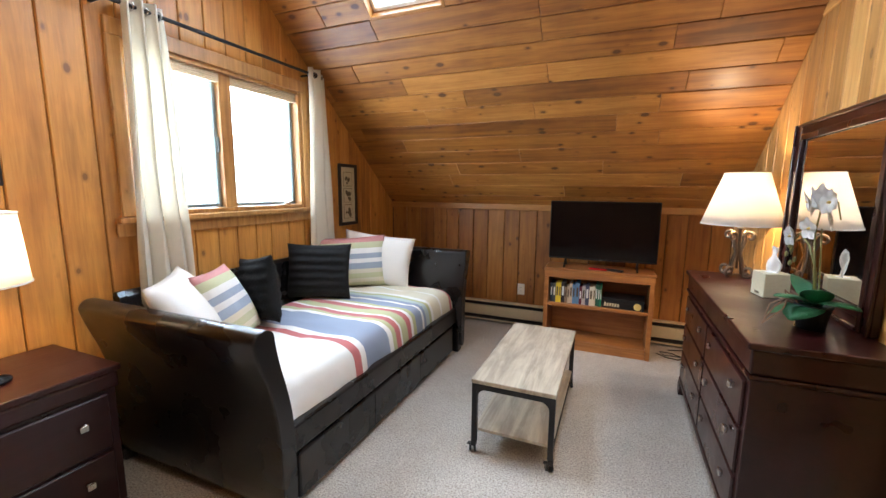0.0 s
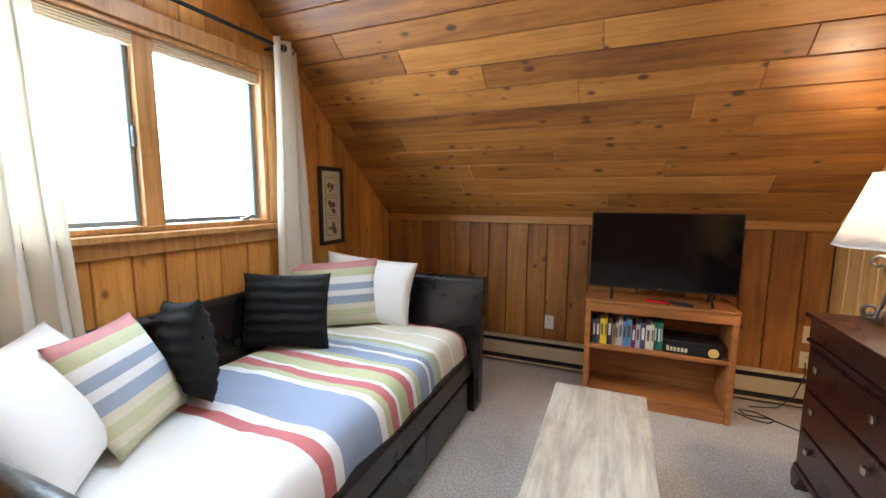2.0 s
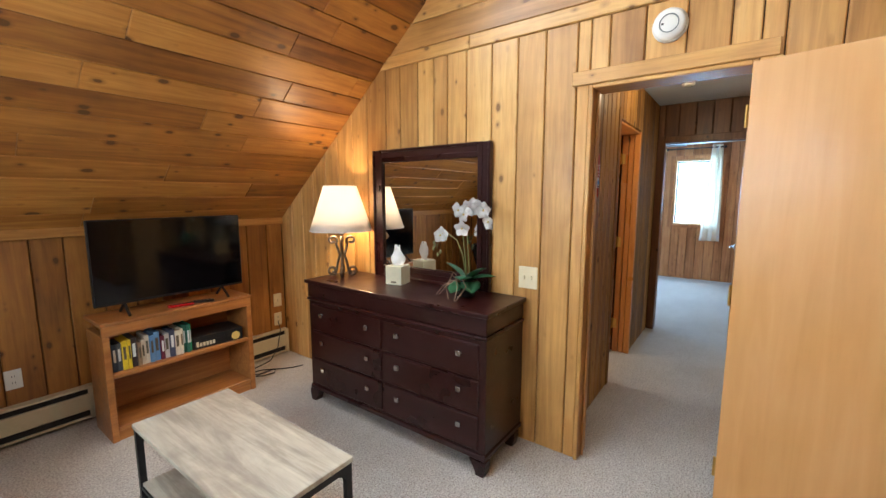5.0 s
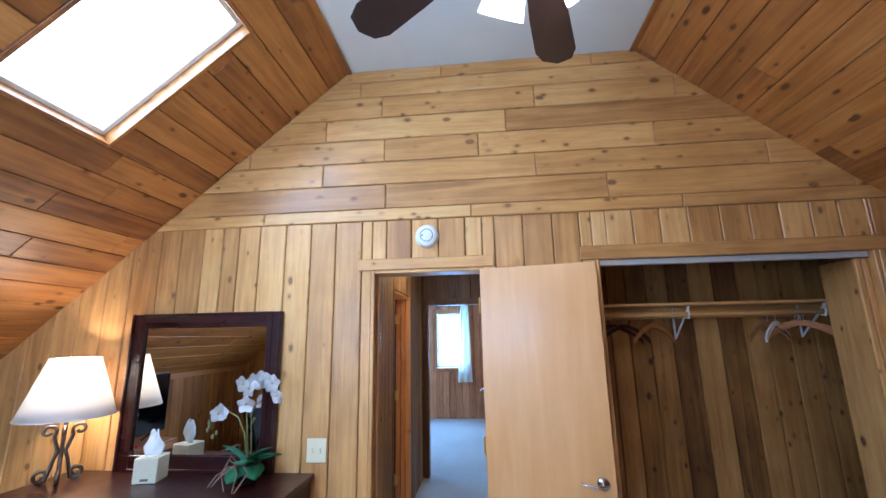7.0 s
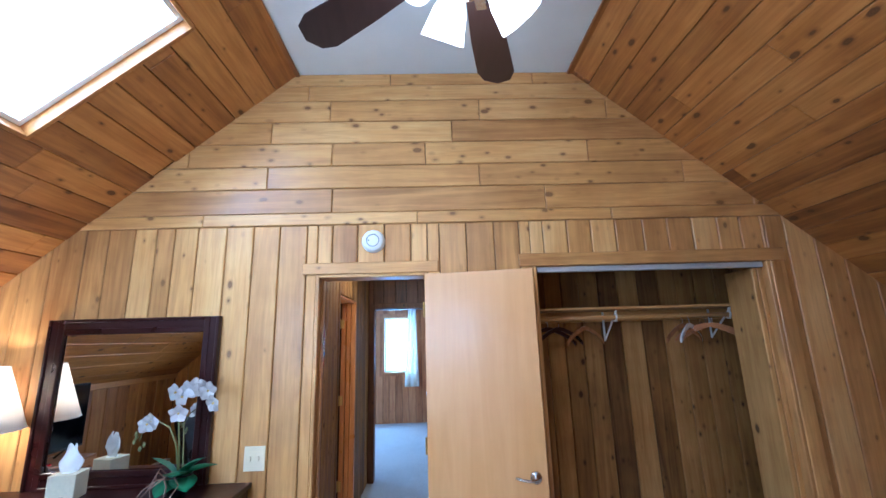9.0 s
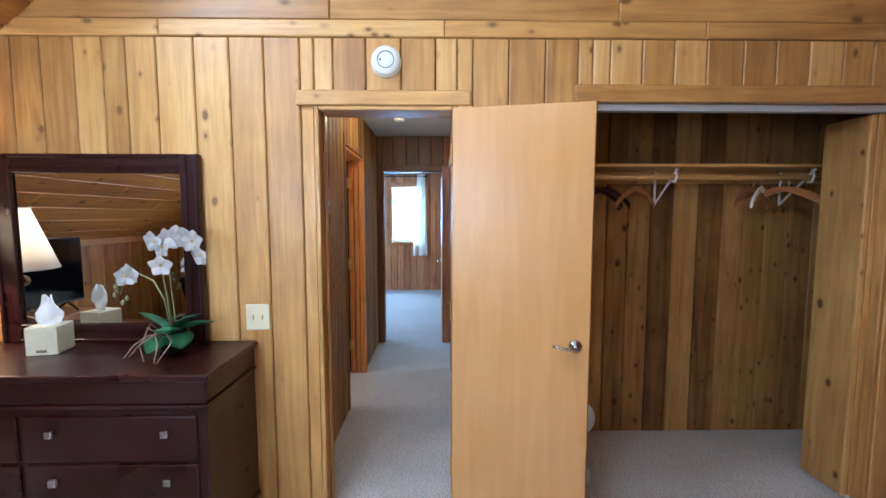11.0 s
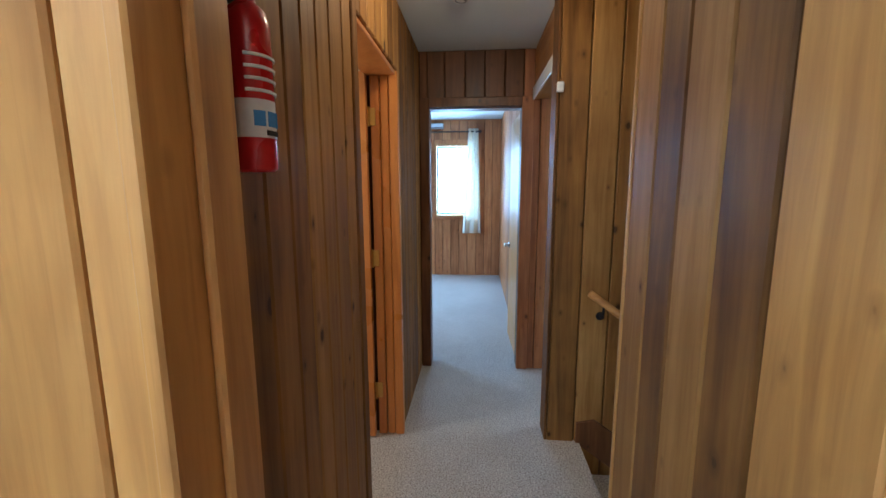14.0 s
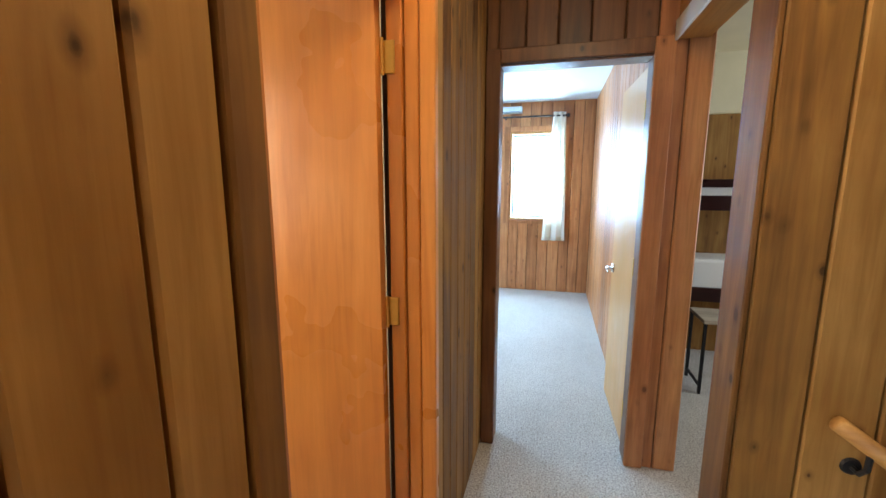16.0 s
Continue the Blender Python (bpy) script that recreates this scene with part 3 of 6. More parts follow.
def casing(name, label, bars, material=None):
    t = thing(name, ((bars[0][0] + bars[0][1]) / 2, bars[0][2], 0), label, "trim", kind="structure")
    for x0, x1, y0, y1, z0, z1 in bars:
        level = (y1 - y0) > (z1 - z0) or (x1 - x0) > (z1 - z0)
        part("casing_board", box(x0, x1, y0, y1, z0, z1, 0.004), material or (M["trim_pine_y"] if level else M["trim_pine_z"]), t)
    return t


E0 = WALL_E
casing("trim_door", "pine casing and jambs of the doorway", [
    (E0 - 0.02, E0 - 0.002, 1.386, 2.215, 2.03, 2.10), (E0 - 0.016, E0 + 0.14, 2.108, 2.130, 0, 2.028), (E0 - 0.016, E0 + 0.14, 1.45, 1.472, 0, 2.028),
    (E0 - 0.016, E0 + 0.14, 1.472, 2.108, 2.008, 2.028), (E0 + 0.05, E0 + 0.062, 2.094, 2.108, 0, 2.008), (E0 - 0.018, E0 - 0.003, 1.375, 1.45, 0, 2.03)])
casing("trim_closet", "pine casing round the closet opening", [
    (E0 - 0.022, E0 - 0.002, -0.80, 0.885, 2.05, 2.13), (E0 - 0.016, E0 + 0.13, -0.70, -0.676, 0, 2.05),
    (E0 - 0.02, E0 - 0.003, -0.79, -0.70, 0, 2.05), (E0 - 0.018, E0 - 0.003, 0.80, 0.87, 0, 2.05), (E0 - 0.014, E0 + 0.13, 0.778, 0.80, 0, 2.05)])
lone("closet_track", box(E0 + 0.01, E0 + 0.05, -0.67, 0.77, 2.015, 2.048, 0.002), M["aluminium"], "white aluminium bifold track under the closet header", "track", kind="structure")

# closet
lone("closet_wall_back", box(2.37, 2.44, -1.25, 1.26, -0.1, 2.42), M["gap"], "back wall of the closet", "wall", kind="structure")
closet_back = bpy.data.objects["closet_wall_back"]
panel_upright(closet_back, -1.14, 0.98, 0, 2.40, 0.15, lambda u, v, w: Vector((2.37 - w, u, v)), M["hall_pine"], 21)
lone("closet_wall_side_north", box(1.742, 2.37, 0.98, 1.26, 0, 2.42), M["hall_pine"], "pine side wall of the closet", "wall", kind="structure")
lone("closet_wall_side_south", box(1.742, 2.37, -1.25, -1.14, 0, 2.42), M["hall_pine"], "pine side wall of the closet", "wall", kind="structure")
lone("closet_ceiling", box(1.742, 2.37, -1.14, 0.98, 2.40, 2.46), M["white_ceiling"], "plain closet ceiling", "ceiling", kind="structure")

# hall
HALL_Z = 2.417
HALL_Y = 2.245
lone("hall_wall_left", box(1.742, 2.722, HALL_Y, 2.40, 0, 2.50), M["gap"], "hall wall of brown pine boards", "wall", kind="structure")
panel_upright(bpy.data.objects["hall_wall_left"], 1.75, 2.66, 0, HALL_Z, 0.105, lambda u, v, w: Vector((u, HALL_Y - w, v)), M["hall_pine"], 31, thick=0.016)
lone("hall_wall_left_over_door", box(2.722, 3.482, HALL_Y, 2.40, 2.035, 2.50), M["gap"], "pine boards above the side door", "wall", kind="structure")
panel_upright(bpy.data.objects["hall_wall_left_over_door"], 2.66, 3.482, 2.04, HALL_Z, 0.12, lambda u, v, w: Vector((u, HALL_Y - w, v)), M["hall_pine"], 37)
lone("hall_wall_left_far", box(3.482, 4.40, HALL_Y + 0.012, 2.40, 0, 2.50), M["gap"], "hall wall of brown pine boards", "wall", kind="structure")
panel_upright(bpy.data.objects["hall_wall_left_far"], 3.486, 4.40, 0, HALL_Z, 0.11, lambda u, v, w: Vector((u, HALL_Y + 0.012 - w, v)), M["hall_pine"], 32)
lone("hall_wall_right", box(1.742, 2.455, 1.262, 1.369, -1.5, 2.50), M["gap"], "short hall wall of pine boards", "wall", kind="structure")
panel_upright(bpy.data.objects["hall_wall_right"], 1.75, 2.455, 0, HALL_Z, 0.14, lambda u, v, w: Vector((u, 1.369 + w, v)), M["hall_pine"], 33)
lone("trim_hall_corner", box(2.455, 2.471, 1.26, 1.388, 0, HALL_Z, 0.003), M["trim_pine_z"], "pine corner strip of the hall wall", "trim", kind="structure")
lone("stair_wall_far", box(3.476, 3.60, -1.7, 1.40, -1.9, 2.50), M["gap"], "stair wall of brown pine boards", "wall", kind="structure")
panel_upright(bpy.data.objects["stair_wall_far"], -1.7, 1.40, -1.8, HALL_Z, 0.14, lambda u, v, w: Vector((3.476 - w, u, v)), M["hall_pine"], 34)
# the stairwell's shade is put into this wall's brown
lone("stair_wall_end", box(2.40, 3.60, -1.8, -1.7, -1.9, 2.50), M["dark_shaded_pine"], "pine wall closing the stairwell, shade put into its colour", "wall", kind="structure")
lone("trim_stair_corner", box(3.458, 3.604, 1.40, 1.416, 0, HALL_Z, 0.004), M["hall_pine"], "worn pine corner board beside the stairs", "trim", kind="structure")
lone("hall_ceiling", box(1.742, 4.40, -1.8, 2.40, HALL_Z, HALL_Z + 0.08), M["white_ceiling"], "grey-white plaster hall ceiling", "ceiling", kind="structure")
stairs = thing("stairs", (2.96, 1.22, 0), "carpeted stairs going down from the hall", "stairs", kind="structure")
for k in range(9):
    part("step", box(2.475, 3.44, 1.22 - 0.25 * (k + 1), 1.22 - 0.25 * k + 0.02, -0.18 * (k + 1) - 0.18, -0.18 * (k + 1), 0.012), M["carpet"], stairs)
skirt = bmesh.new()
board([(1.24, 0.0), (1.24, 0.12), (1.14, 0.14), (-1.08, -1.46), (-1.08, -1.7)], lambda u, v, w: Vector((3.46 - w, u, v)), 0.014, 0.002, skirt)
part("skirt", skirt, M["dark_shaded_pine"], stairs, "dark pine skirt board")

# end wall of the hall with the bedroom doorway
END_X = 4.40
BED_DOOR = (1.475, 2.18, 0.0, 2.035)
bm = bmesh.new()
for poly in slabs(1.243, 2.40, 2.50, [BED_DOOR]):
    board(poly, lambda u, v, w: Vector((END_X + 0.10 - w, u, v)), 0.084, 0.0005, bm)
hall_end = lone("wall_hall_end", bm, M["gap"], "hall end wall of pine boards, coloured darker for the shade over the door", "wall", kind="structure")
# boards over and left of the doorway carry their shade in the colour
panel_upright(hall_end, 1.475, 2.24, 0, HALL_Z, 0.13, lambda u, v, w: Vector((END_X + 0.016 - w, u, v)), M["dark_shaded_pine"], 35, [BED_DOOR])
panel_upright(hall_end, 1.243, 1.475, 0, HALL_Z, 0.115, lambda u, v, w: Vector((END_X + 0.016 - w, u, v)), M["bedroom_pine"], 36)
# left and head casing take the same shade-darkened pine
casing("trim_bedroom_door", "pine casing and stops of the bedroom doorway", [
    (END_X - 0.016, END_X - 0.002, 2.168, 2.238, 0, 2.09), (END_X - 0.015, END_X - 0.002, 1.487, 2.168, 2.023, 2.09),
    (END_X - 0.002, END_X + 0.12, 1.476, 1.487, 0, 2.022), (END_X - 0.002, END_X + 0.12, 2.168, 2.179, 0, 2.022), (END_X - 0.002, END_X + 0.12, 1.487, 2.168, 2.012, 2.022)], M["dark_shaded_pine"])
lone("trim_bedroom_door_right", box(END_X - 0.016, END_X - 0.002, 1.40, 1.487, 0, 2.09, 0.004), M["bedroom_pine"], "amber pine casing beside the bedroom door", "trim", kind="structure")
lone("trim_side_room_header", box(3.606, END_X - 0.002, 1.27, 1.400, 2.07, HALL_Z, 0.004), M["trim_pine_x"], "pine header over the side room opening", "trim", kind="structure")
lone("trim_side_room_strip", box(3.606, END_X - 0.018, 1.402, 1.414, 2.062, 2.145, 0.003), M["white_plastic"], "pale glossy strip along the side room header", "trim", kind="structure")

# bedroom beyond
BED_Z, FAR_X = 2.48, 7.873
BED_WIN = (1.81, 2.476, 0.965, 2.104)
SIDE_WIN = (5.5, 6.9, 0.75, 2.05)
bm = bmesh.new()
for poly in slabs(1.30, 4.50, 2.56, [BED_WIN]):
    board(poly, lambda u, v, w: Vector((FAR_X + 0.12 - w, u, v)), 0.104, 0.0005, bm)
far_wall = lone("wall_bedroom_far", bm, M["gap"], "bedroom wall of pink-amber pine boards", "wall", kind="structure")
panel_upright(far_wall, 1.43, 4.40, 0, BED_Z, 0.135, lambda u, v, w: Vector((FAR_X + 0.016 - w, u, v)), M["bedroom_pine"], 41, [BED_WIN])
lone("wall_bedroom_right", box(4.50, FAR_X + 0.1, 1.30, 1.414, 0, 2.56), M["gap"], "bedroom side wall of pine boards", "wall", kind="structure")
panel_upright(bpy.data.objects["wall_bedroom_right"], 4.51, FAR_X, 0, BED_Z, 0.15, lambda u, v, w: Vector((u, 1.414 + w, v)), M["bedroom_pine"], 42)
bm = bmesh.new()
for poly in slabs(4.40, FAR_X + 0.1, 2.56, [SIDE_WIN]):
    board(poly, lambda u, v, w: Vector((u, 4.50 - w, v)), 0.10, 0.0005, bm)
lone("wall_bedroom_left", bm, M["bedroom_pine"], "bedroom side wall of pine with a window opening", "wall", kind="structure")
lone("wall_bedroom_near", box(4.40, 4.48, 2.40, 4.40, 0, 2.56), M["bedroom_pine"], "bedroom wall of pine", "wall", kind="structure")
lone("bedroom_ceiling", box(4.40, FAR_X + 0.1, 1.30, 4.5, BED_Z, BED_Z + 0.08), M["white_ceiling"], "white bedroom ceiling", "ceiling", kind="structure")

# side room off the hall
lone("wall_side_room_far", box(6.2, 6.3, -1.7, 1.30, 0, 2.56), M["cream"], "cream painted wall of the side room", "wall", kind="structure")
lone("wall_side_room_panelling", box(6.17, 6.197, -1.6, 1.295, 0, 2.0, 0.004), M["hall_pine"], "pine panelling on the side room wall", "wall", kind="structure")
bm = bmesh.new()
# opening made up as a seat for the side room's fill lamp
for poly in slabs(3.60, 6.3, 2.56, [(4.2, 5.4, 0.9, 2.05)]):
    board(poly, lambda u, v, w: Vector((u, -1.7 + w, v)), 0.10, 0.0005, bm)
lone("wall_side_room_south", bm, M["cream"], "cream painted wall of the side room, opened for an added fill lamp", "wall", kind="structure")
lone("side_room_ceiling", box(3.60, 6.3, -1.7, 1.30, BED_Z, BED_Z + 0.08), M["cream"], "cream ceiling of the side room", "ceiling", kind="structure")

# small room behind the left hall door
bm = bmesh.new()
# the gap in this wall is invented, to hold the fill lamp
for poly in slabs(2.2, 4.2, 2.50, [(2.45, 3.15, 1.0, 2.0)]):
    board(poly, lambda u, v, w: Vector((u, 3.75 - w, v)), 0.10, 0.0005, bm)
lone("wall_small_room", bm, M["cream"], "pale wall of the small side room with an opening added for the fill lamp", "wall", kind="structure")
lone("wall_small_room_west", box(2.1, 2.2, 2.40, 3.75, 0, 2.50), M["cream"], "pale wall of the small side room", "wall", kind="structure")
lone("wall_small_room_east", box(4.1, 4.2, 2.40, 3.65, 0, 2.50), M["cream"], "pale wall of the small side room", "wall", kind="structure")
lone("small_room_ceiling", box(2.1, 4.2, 2.40, 3.75, 2.42, 2.50), M["white_ceiling"], "white ceiling of the small side room", "ceiling", kind="structure")
casing("trim_side_door", "orange varnished fir jambs of the side door", [
    (3.452, 3.486, 2.227, 2.275, 0, 2.035), (3.458, 3.481, 2.279, 2.322, 0, 2.035), (3.450, 3.481, 2.326, 2.374, 0, 2.035),
    (2.723, 2.740, 2.235, 2.40, 0, 2.034), (2.741, 3.449, 2.235, 2.40, 2.014, 2.034)], M["orange_fir"])
# added strip in the wall's own pine, where only a shadow line falls
casing("trim_side_door_hall", "pine casing strip added beside the side door", [(2.664, 2.721, 2.224, 2.2445, 0, 2.12)], M["hall_pine"])

# boards of the great room's walls
upper = random.Random(5)
rows = [2.345, 2.425, 2.59, 2.745, 2.905, 3.06, 3.215, 3.33, FLAT_Z]
butts = ((1.51,), (2.05, 0.68), (2.47, 1.1), (2.06, 1.45), (2.46,), (2.08, 1.08), (), (1.68, 0.7))
for z0, z1, mids in zip(rows, rows[1:], butts):
    ends = [WALL_S, *sorted(mids), WALL_N]
    far = ends[-2] if mids else 1.0
    ends = sorted({*ends, far + upper.uniform(0.9, 1.6), (ends[1] if mids else 0.6) - upper.uniform(0.8, 1.4)})
    for y, e in zip(ends, ends[1:]):
        poly = [(y + 0.0015, z0 + 0.002), (e - 0.0015, z0 + 0.002), (e - 0.0015, z1 - 0.002), (y + 0.0015, z1 - 0.002)]
        for half in ROOF:
            poly = clip(poly, *half)
        if len(poly) > 2:
            bm = board(poly, on_east, 0.016 if z0 > 2.35 else 0.024)
            if bm is not None:
                part("board", bm, M["wall_pine_y"], wall_east)
EAST_JOINTS = (3.547, 3.41, 3.254, 3.121, 3.012, 2.87, 2.694, 2.528, 2.366, 2.196, 2.04, 1.883, 1.717, 1.553, 1.374, 1.203, 1.027, 0.869, 0.716, 0.562, 0.407, 0.25, 0.073, -0.087, -0.249, -0.413, -0.56, -0.721, -0.848, -1.028, -1.199, -1.371)
panel_upright(wall_east, WALL_S, WALL_N, 0, 2.345, 0.165, on_east, M["wall_pine_z"], 3, [DOOR, CLOSET], ROOF, joints=EAST_JOINTS)
panel_upright(wall_west, WALL_S, WALL_N, 0, FLAT_Z, 0.165, on_west, M["window_wall_pine"], 4, [WINDOW], ROOF)
panel_upright(wall_north, WALL_W, WALL_E, 0, KNEE_Z + 0.01, 0.17, on_north, M["knee_pine"], 6)


# ---- window of the great room ----
def window(name, x_face, out, y0, y1, z0, z1, label, panes, mull):
    """A timber window set in a wall that faces along x; out is the way to the outside."""
    t = thing(name, (x_face, (y0 + y1) / 2, z0), label, "window", kind="structure")

    def bar(kind, w0, w1, a, b, c, d, mat, lab=""):
        xs = sorted((x_face + out * w0, x_face + out * w1))
        return part(kind, box(xs[0], xs[1], a, b, c, d, 0.003), mat, t, lab)

    for a, b, c, d in ((y0, y0 + 0.025, z0, z1), (y1 - 0.025, y1, z0, z1), (y0 + 0.025, y1 - 0.025, z1 - 0.025, z1), (y0 + 0.025, y1 - 0.025, z0, z0 + 0.025)):
        bar("window_frame", -0.004, 0.13, a, b, c, d, M["window_wood"])
    for y in mull:
        bar("mullion", 0.02, 0.12, y - 0.045, y + 0.045, z0 + 0.025, z1 - 0.025, M["window_wood"])
    for a, b in panes:
        c, d = z0 + 0.03, z1 - 0.03
        for p, q, r, s in ((a, a + 0.022, c, d), (b - 0.022, b, c, d), (a + 0.022, b - 0.022, c, c + 0.022), (a + 0.022, b - 0.022, d - 0.022, d)):
            bar("sash", 0.06, 0.10, p, q, r, s, M["window_grey"], "grey sash seal")
        xs = sorted((x_face + out * 0.075, x_face + out * 0.079))
        pane = part("pane", box(xs[0], xs[1], a + 0.022, b - 0.022, c + 0.022, d - 0.022), M["glass"], t)
        pane.visible_shadow = False
    return t


win = window("window_1", WALL_W, -1, *WINDOW, "wide two-light timber window, blown out with daylight", [(2.13, 2.69), (2.78, 3.38)], [2.735])
for y0, y1, z0, z1, lab in ((2.03, 3.47, 2.19, 2.275, "head casing"), (2.03, 2.10, 1.27, 2.19, "side casing"), (3.41, 3.47, 1.27, 2.19, "side casing")):
    part("casing_board", box(WALL_W + 0.001, WALL_W + 0.022, y0, y1, z0, z1, 0.004), M["window_wood"], win)
part("window_sill", box(WALL_W + 0.001, WALL_W + 0.055, 2.0, 3.49, 1.235, 1.268, 0.005), M["window_wood"], win)
part("apron", box(WALL_W + 0.001, WALL_W + 0.02, 2.0, 3.47, 1.165, 1.235, 0.004), M["window_wood"], win)
for a, b in ((2.13, 2.69), (2.78, 3.38)):
    bl = bmesh.new()
    for k in range(5):
        box(WALL_W - 0.05, WALL_W - 0.015, a, b, 2.105 + 0.012 * k, 2.112 + 0.012 * k, bm=bl)
    part("blind", bl, M["blind"], win, "raised stack of wooden blind slats")
for y in (2.20, 3.24):
    crank = box(WALL_W - 0.03, WALL_W + 0.0, y - 0.025, y + 0.025, 1.296, 1.312, 0.004)
    tube([(WALL_W - 0.012, y, 1.31), (WALL_W + 0.004, y + 0.03, 1.325), (WALL_W + 0.008, y + 0.07, 1.318)], 0.005, 6, crank)
    part("crank", crank, M["nickel"], win, "metal casement crank")
part("latch", box(WALL_W - 0.07, WALL_W - 0.045, 2.675, 2.69, 1.66, 1.76, 0.003), M["window_grey"], win)
bw = window("window_2", FAR_X, 1, *BED_WIN, "bright bedroom window in a red-brown frame", [(1.84, 2.446)], [])
for y0, y1, z0, z1 in ((1.74, 1.809, 0.915, 2.175), (2.477, 2.546, 0.915, 2.175), (1.81, 2.476, 2.105, 2.175), (1.81, 2.476, 0.915, 0.964)):
    part("casing_board", box(FAR_X - 0.02, FAR_X - 0.001, y0, y1, z0, z1, 0.003), M["bedroom_pine"], bw)


# ---- great room: the daybed and what lies on it ----
def daybed():
    t = thing("daybed", (-1.1, 3.0, 0), "dark brown leather daybed with flared arms and a trundle", "daybed")
    inner = [(0.0, 0.05), (0.0, 0.36), (0.008, 0.50), (0.035, 0.62), (0.072, 0.74), (0.092, 0.84)]
    outer = [(0.196, 0.845), (0.162, 0.74), (0.118, 0.62), (0.092, 0.50), (0.08, 0.36), (0.08, 0.05)]
    roll = [(0.094, 0.876), (0.116, 0.897), (0.168, 0.897), (0.195, 0.874)]
    outline = inner + roll + outer
    for _ in range(2):
        outline = [tuple(p[k] * (1 - f) + q[k] * f for k in (0, 1)) for p, q in zip(outline, outline[1:] + outline[:1]) for f in (0.25, 0.75)]

    def sleigh(base, way, x0, x1):
        bm = bmesh.new()
        rings = [[bm.verts.new((x, base + way * o, z)) for o, z in outline] for x in (x0, x0 + 0.012, x1 - 0.012, x1)]
        for k, (sc, ring) in enumerate(zip((0.92, 1, 1, 0.92), rings)):
            c = sum((v.co for v in ring), Vector()) / len(ring)
            for v in ring:
                v.co.y = c.y + (v.co.y - c.y) * sc
        for a, b in zip(rings, rings[1:]):
            for k in range(len(outline)):
                j = (k + 1) % len(outline)
                bm.faces.new((a[k], a[j], b[j], b[k]))
        bm.faces.new(rings[0])
        bm.faces.new(rings[-1][::-1])
        return bm

    for base, way in ((1.935, -1), (3.935, 1)):
        a = part("arm", sleigh(base, way, -1.62, -0.50), M["leather"], t)
        for p in a.data.polygons:
            p.use_smooth = len(p.vertices) == 4
        part("piping", tube([(x, base + way * 0.137, 0.888) for x in (-1.60, -1.05, -0.52)], 0.006, 6), M["leather"], a)
    bm = bmesh.new()
    prof = [(-1.60, 0.05), (-1.60, 0.55), (-1.625, 0.72), (-1.655, 0.86), (-1.675, 0.885), (-1.70, 0.885), (-1.712, 0.86), (-1.70, 0.05)]
    rings = [[bm.verts.new((x, y, z)) for x, z in prof] for y in (1.94, 2.6, 3.3, 3.93)]
    for a, b in zip(rings, rings[1:]):
        for k in range(len(prof)):
            bm.faces.new((a[k], a[(k + 1) % len(prof)], b[(k + 1) % len(prof)], b[k]))
    bm.faces.new(rings[0])
    bm.faces.new(rings[-1][::-1])
    part("backrest", bm, M["leather"], t)
    part("front_rail", box(-0.615, -0.545, 1.94, 3.93, 0.27, 0.40, 0.012, seg=2), M["leather"], t)
    tr = part("trundle", box(-0.60, -0.548, 1.99, 3.86, 0.03, 0.258, 0.012, seg=2), M["leather"], t, "trundle drawer front")
    for y in (2.62, 3.22):
        part("stitch", box(-0.5475, -0.5455, y - 0.002, y + 0.002, 0.05, 0.24), M["black_plastic"], tr)
    part("base", box(-1.60, -0.615, 1.94, 3.93, 0.06, 0.34), M["leather"], t)
    for y0 in (1.86, 3.925):
        for x0 in (-1.68, -0.60):
            part("leg", box(x0, x0 + 0.075, y0, y0 + 0.085, 0.0, 0.06 if x0 < -1 else 0.30, 0.006), M["leather"], t)


daybed()


def mattress():
    """Quilt-covered mattress: softly rounded top that falls over the front edge."""
    bm = bmesh.new()
    ny, prof = 60, [(-1.59, 0.40), (-1.585, 0.53), (-1.55, 0.565)] + [(-1.5 + 0.06 * k, 0.575) for k in range(14)] + [(-0.67, 0.568), (-0.63, 0.552), (-0.605, 0.525), (-0.592, 0.49), (-0.585, 0.45), (-0.58, 0.41), (-0.578, 0.385)]
    rows_ = []
    for j in range(ny + 1):
        y = 1.945 + (3.925 - 1.945) * j / ny
        end = min(1.0, min(j, ny - j) / 3.0)
        row = []
        for k, (x, z) in enumerate(prof):
            n = noise.noise(Vector((x * 5, y * 5, 0.3))) * 0.016 + noise.noise(Vector((x * 13, y * 11, 1.3))) * 0.007
            drop = 0.03 * (1 - end) ** 2
            hem = 0.012 * math.sin(y * 9.0) + 0.01 * noise.noise(Vector((y * 4, 2, 0))) if k > len(prof) - 3 else 0
            row.append(bm.verts.new((x + (n if k > len(prof) - 6 else 0), y, z + n * (1 if 2 < k < len(prof) - 3 else 0) - drop * (z > 0.45) + hem)))
        rows_.append(row)
    for a, b in zip(rows_, rows_[1:]):
        for k in range(len(prof) - 1):
            bm.faces.new((a[k], a[k + 1], b[k + 1], b[k]))
    for r in (rows_[0], rows_[-1]):
        bm.faces.new(r)
    t = thing("made_mattress", (-1.1, 2.93, 0.341), "mattress under a striped white, rose and blue quilt", "bedding")
    part("quilt", bm, M["quilt"], t, "rumpled cotton quilt with rose, blue and olive stripes", smooth=True)
    part("mattress", box(-1.58, -0.63, 1.96, 3.91, 0.342, 0.53, 0.03, seg=2), M["white_cloth"], t, "white mattress")


mattress()


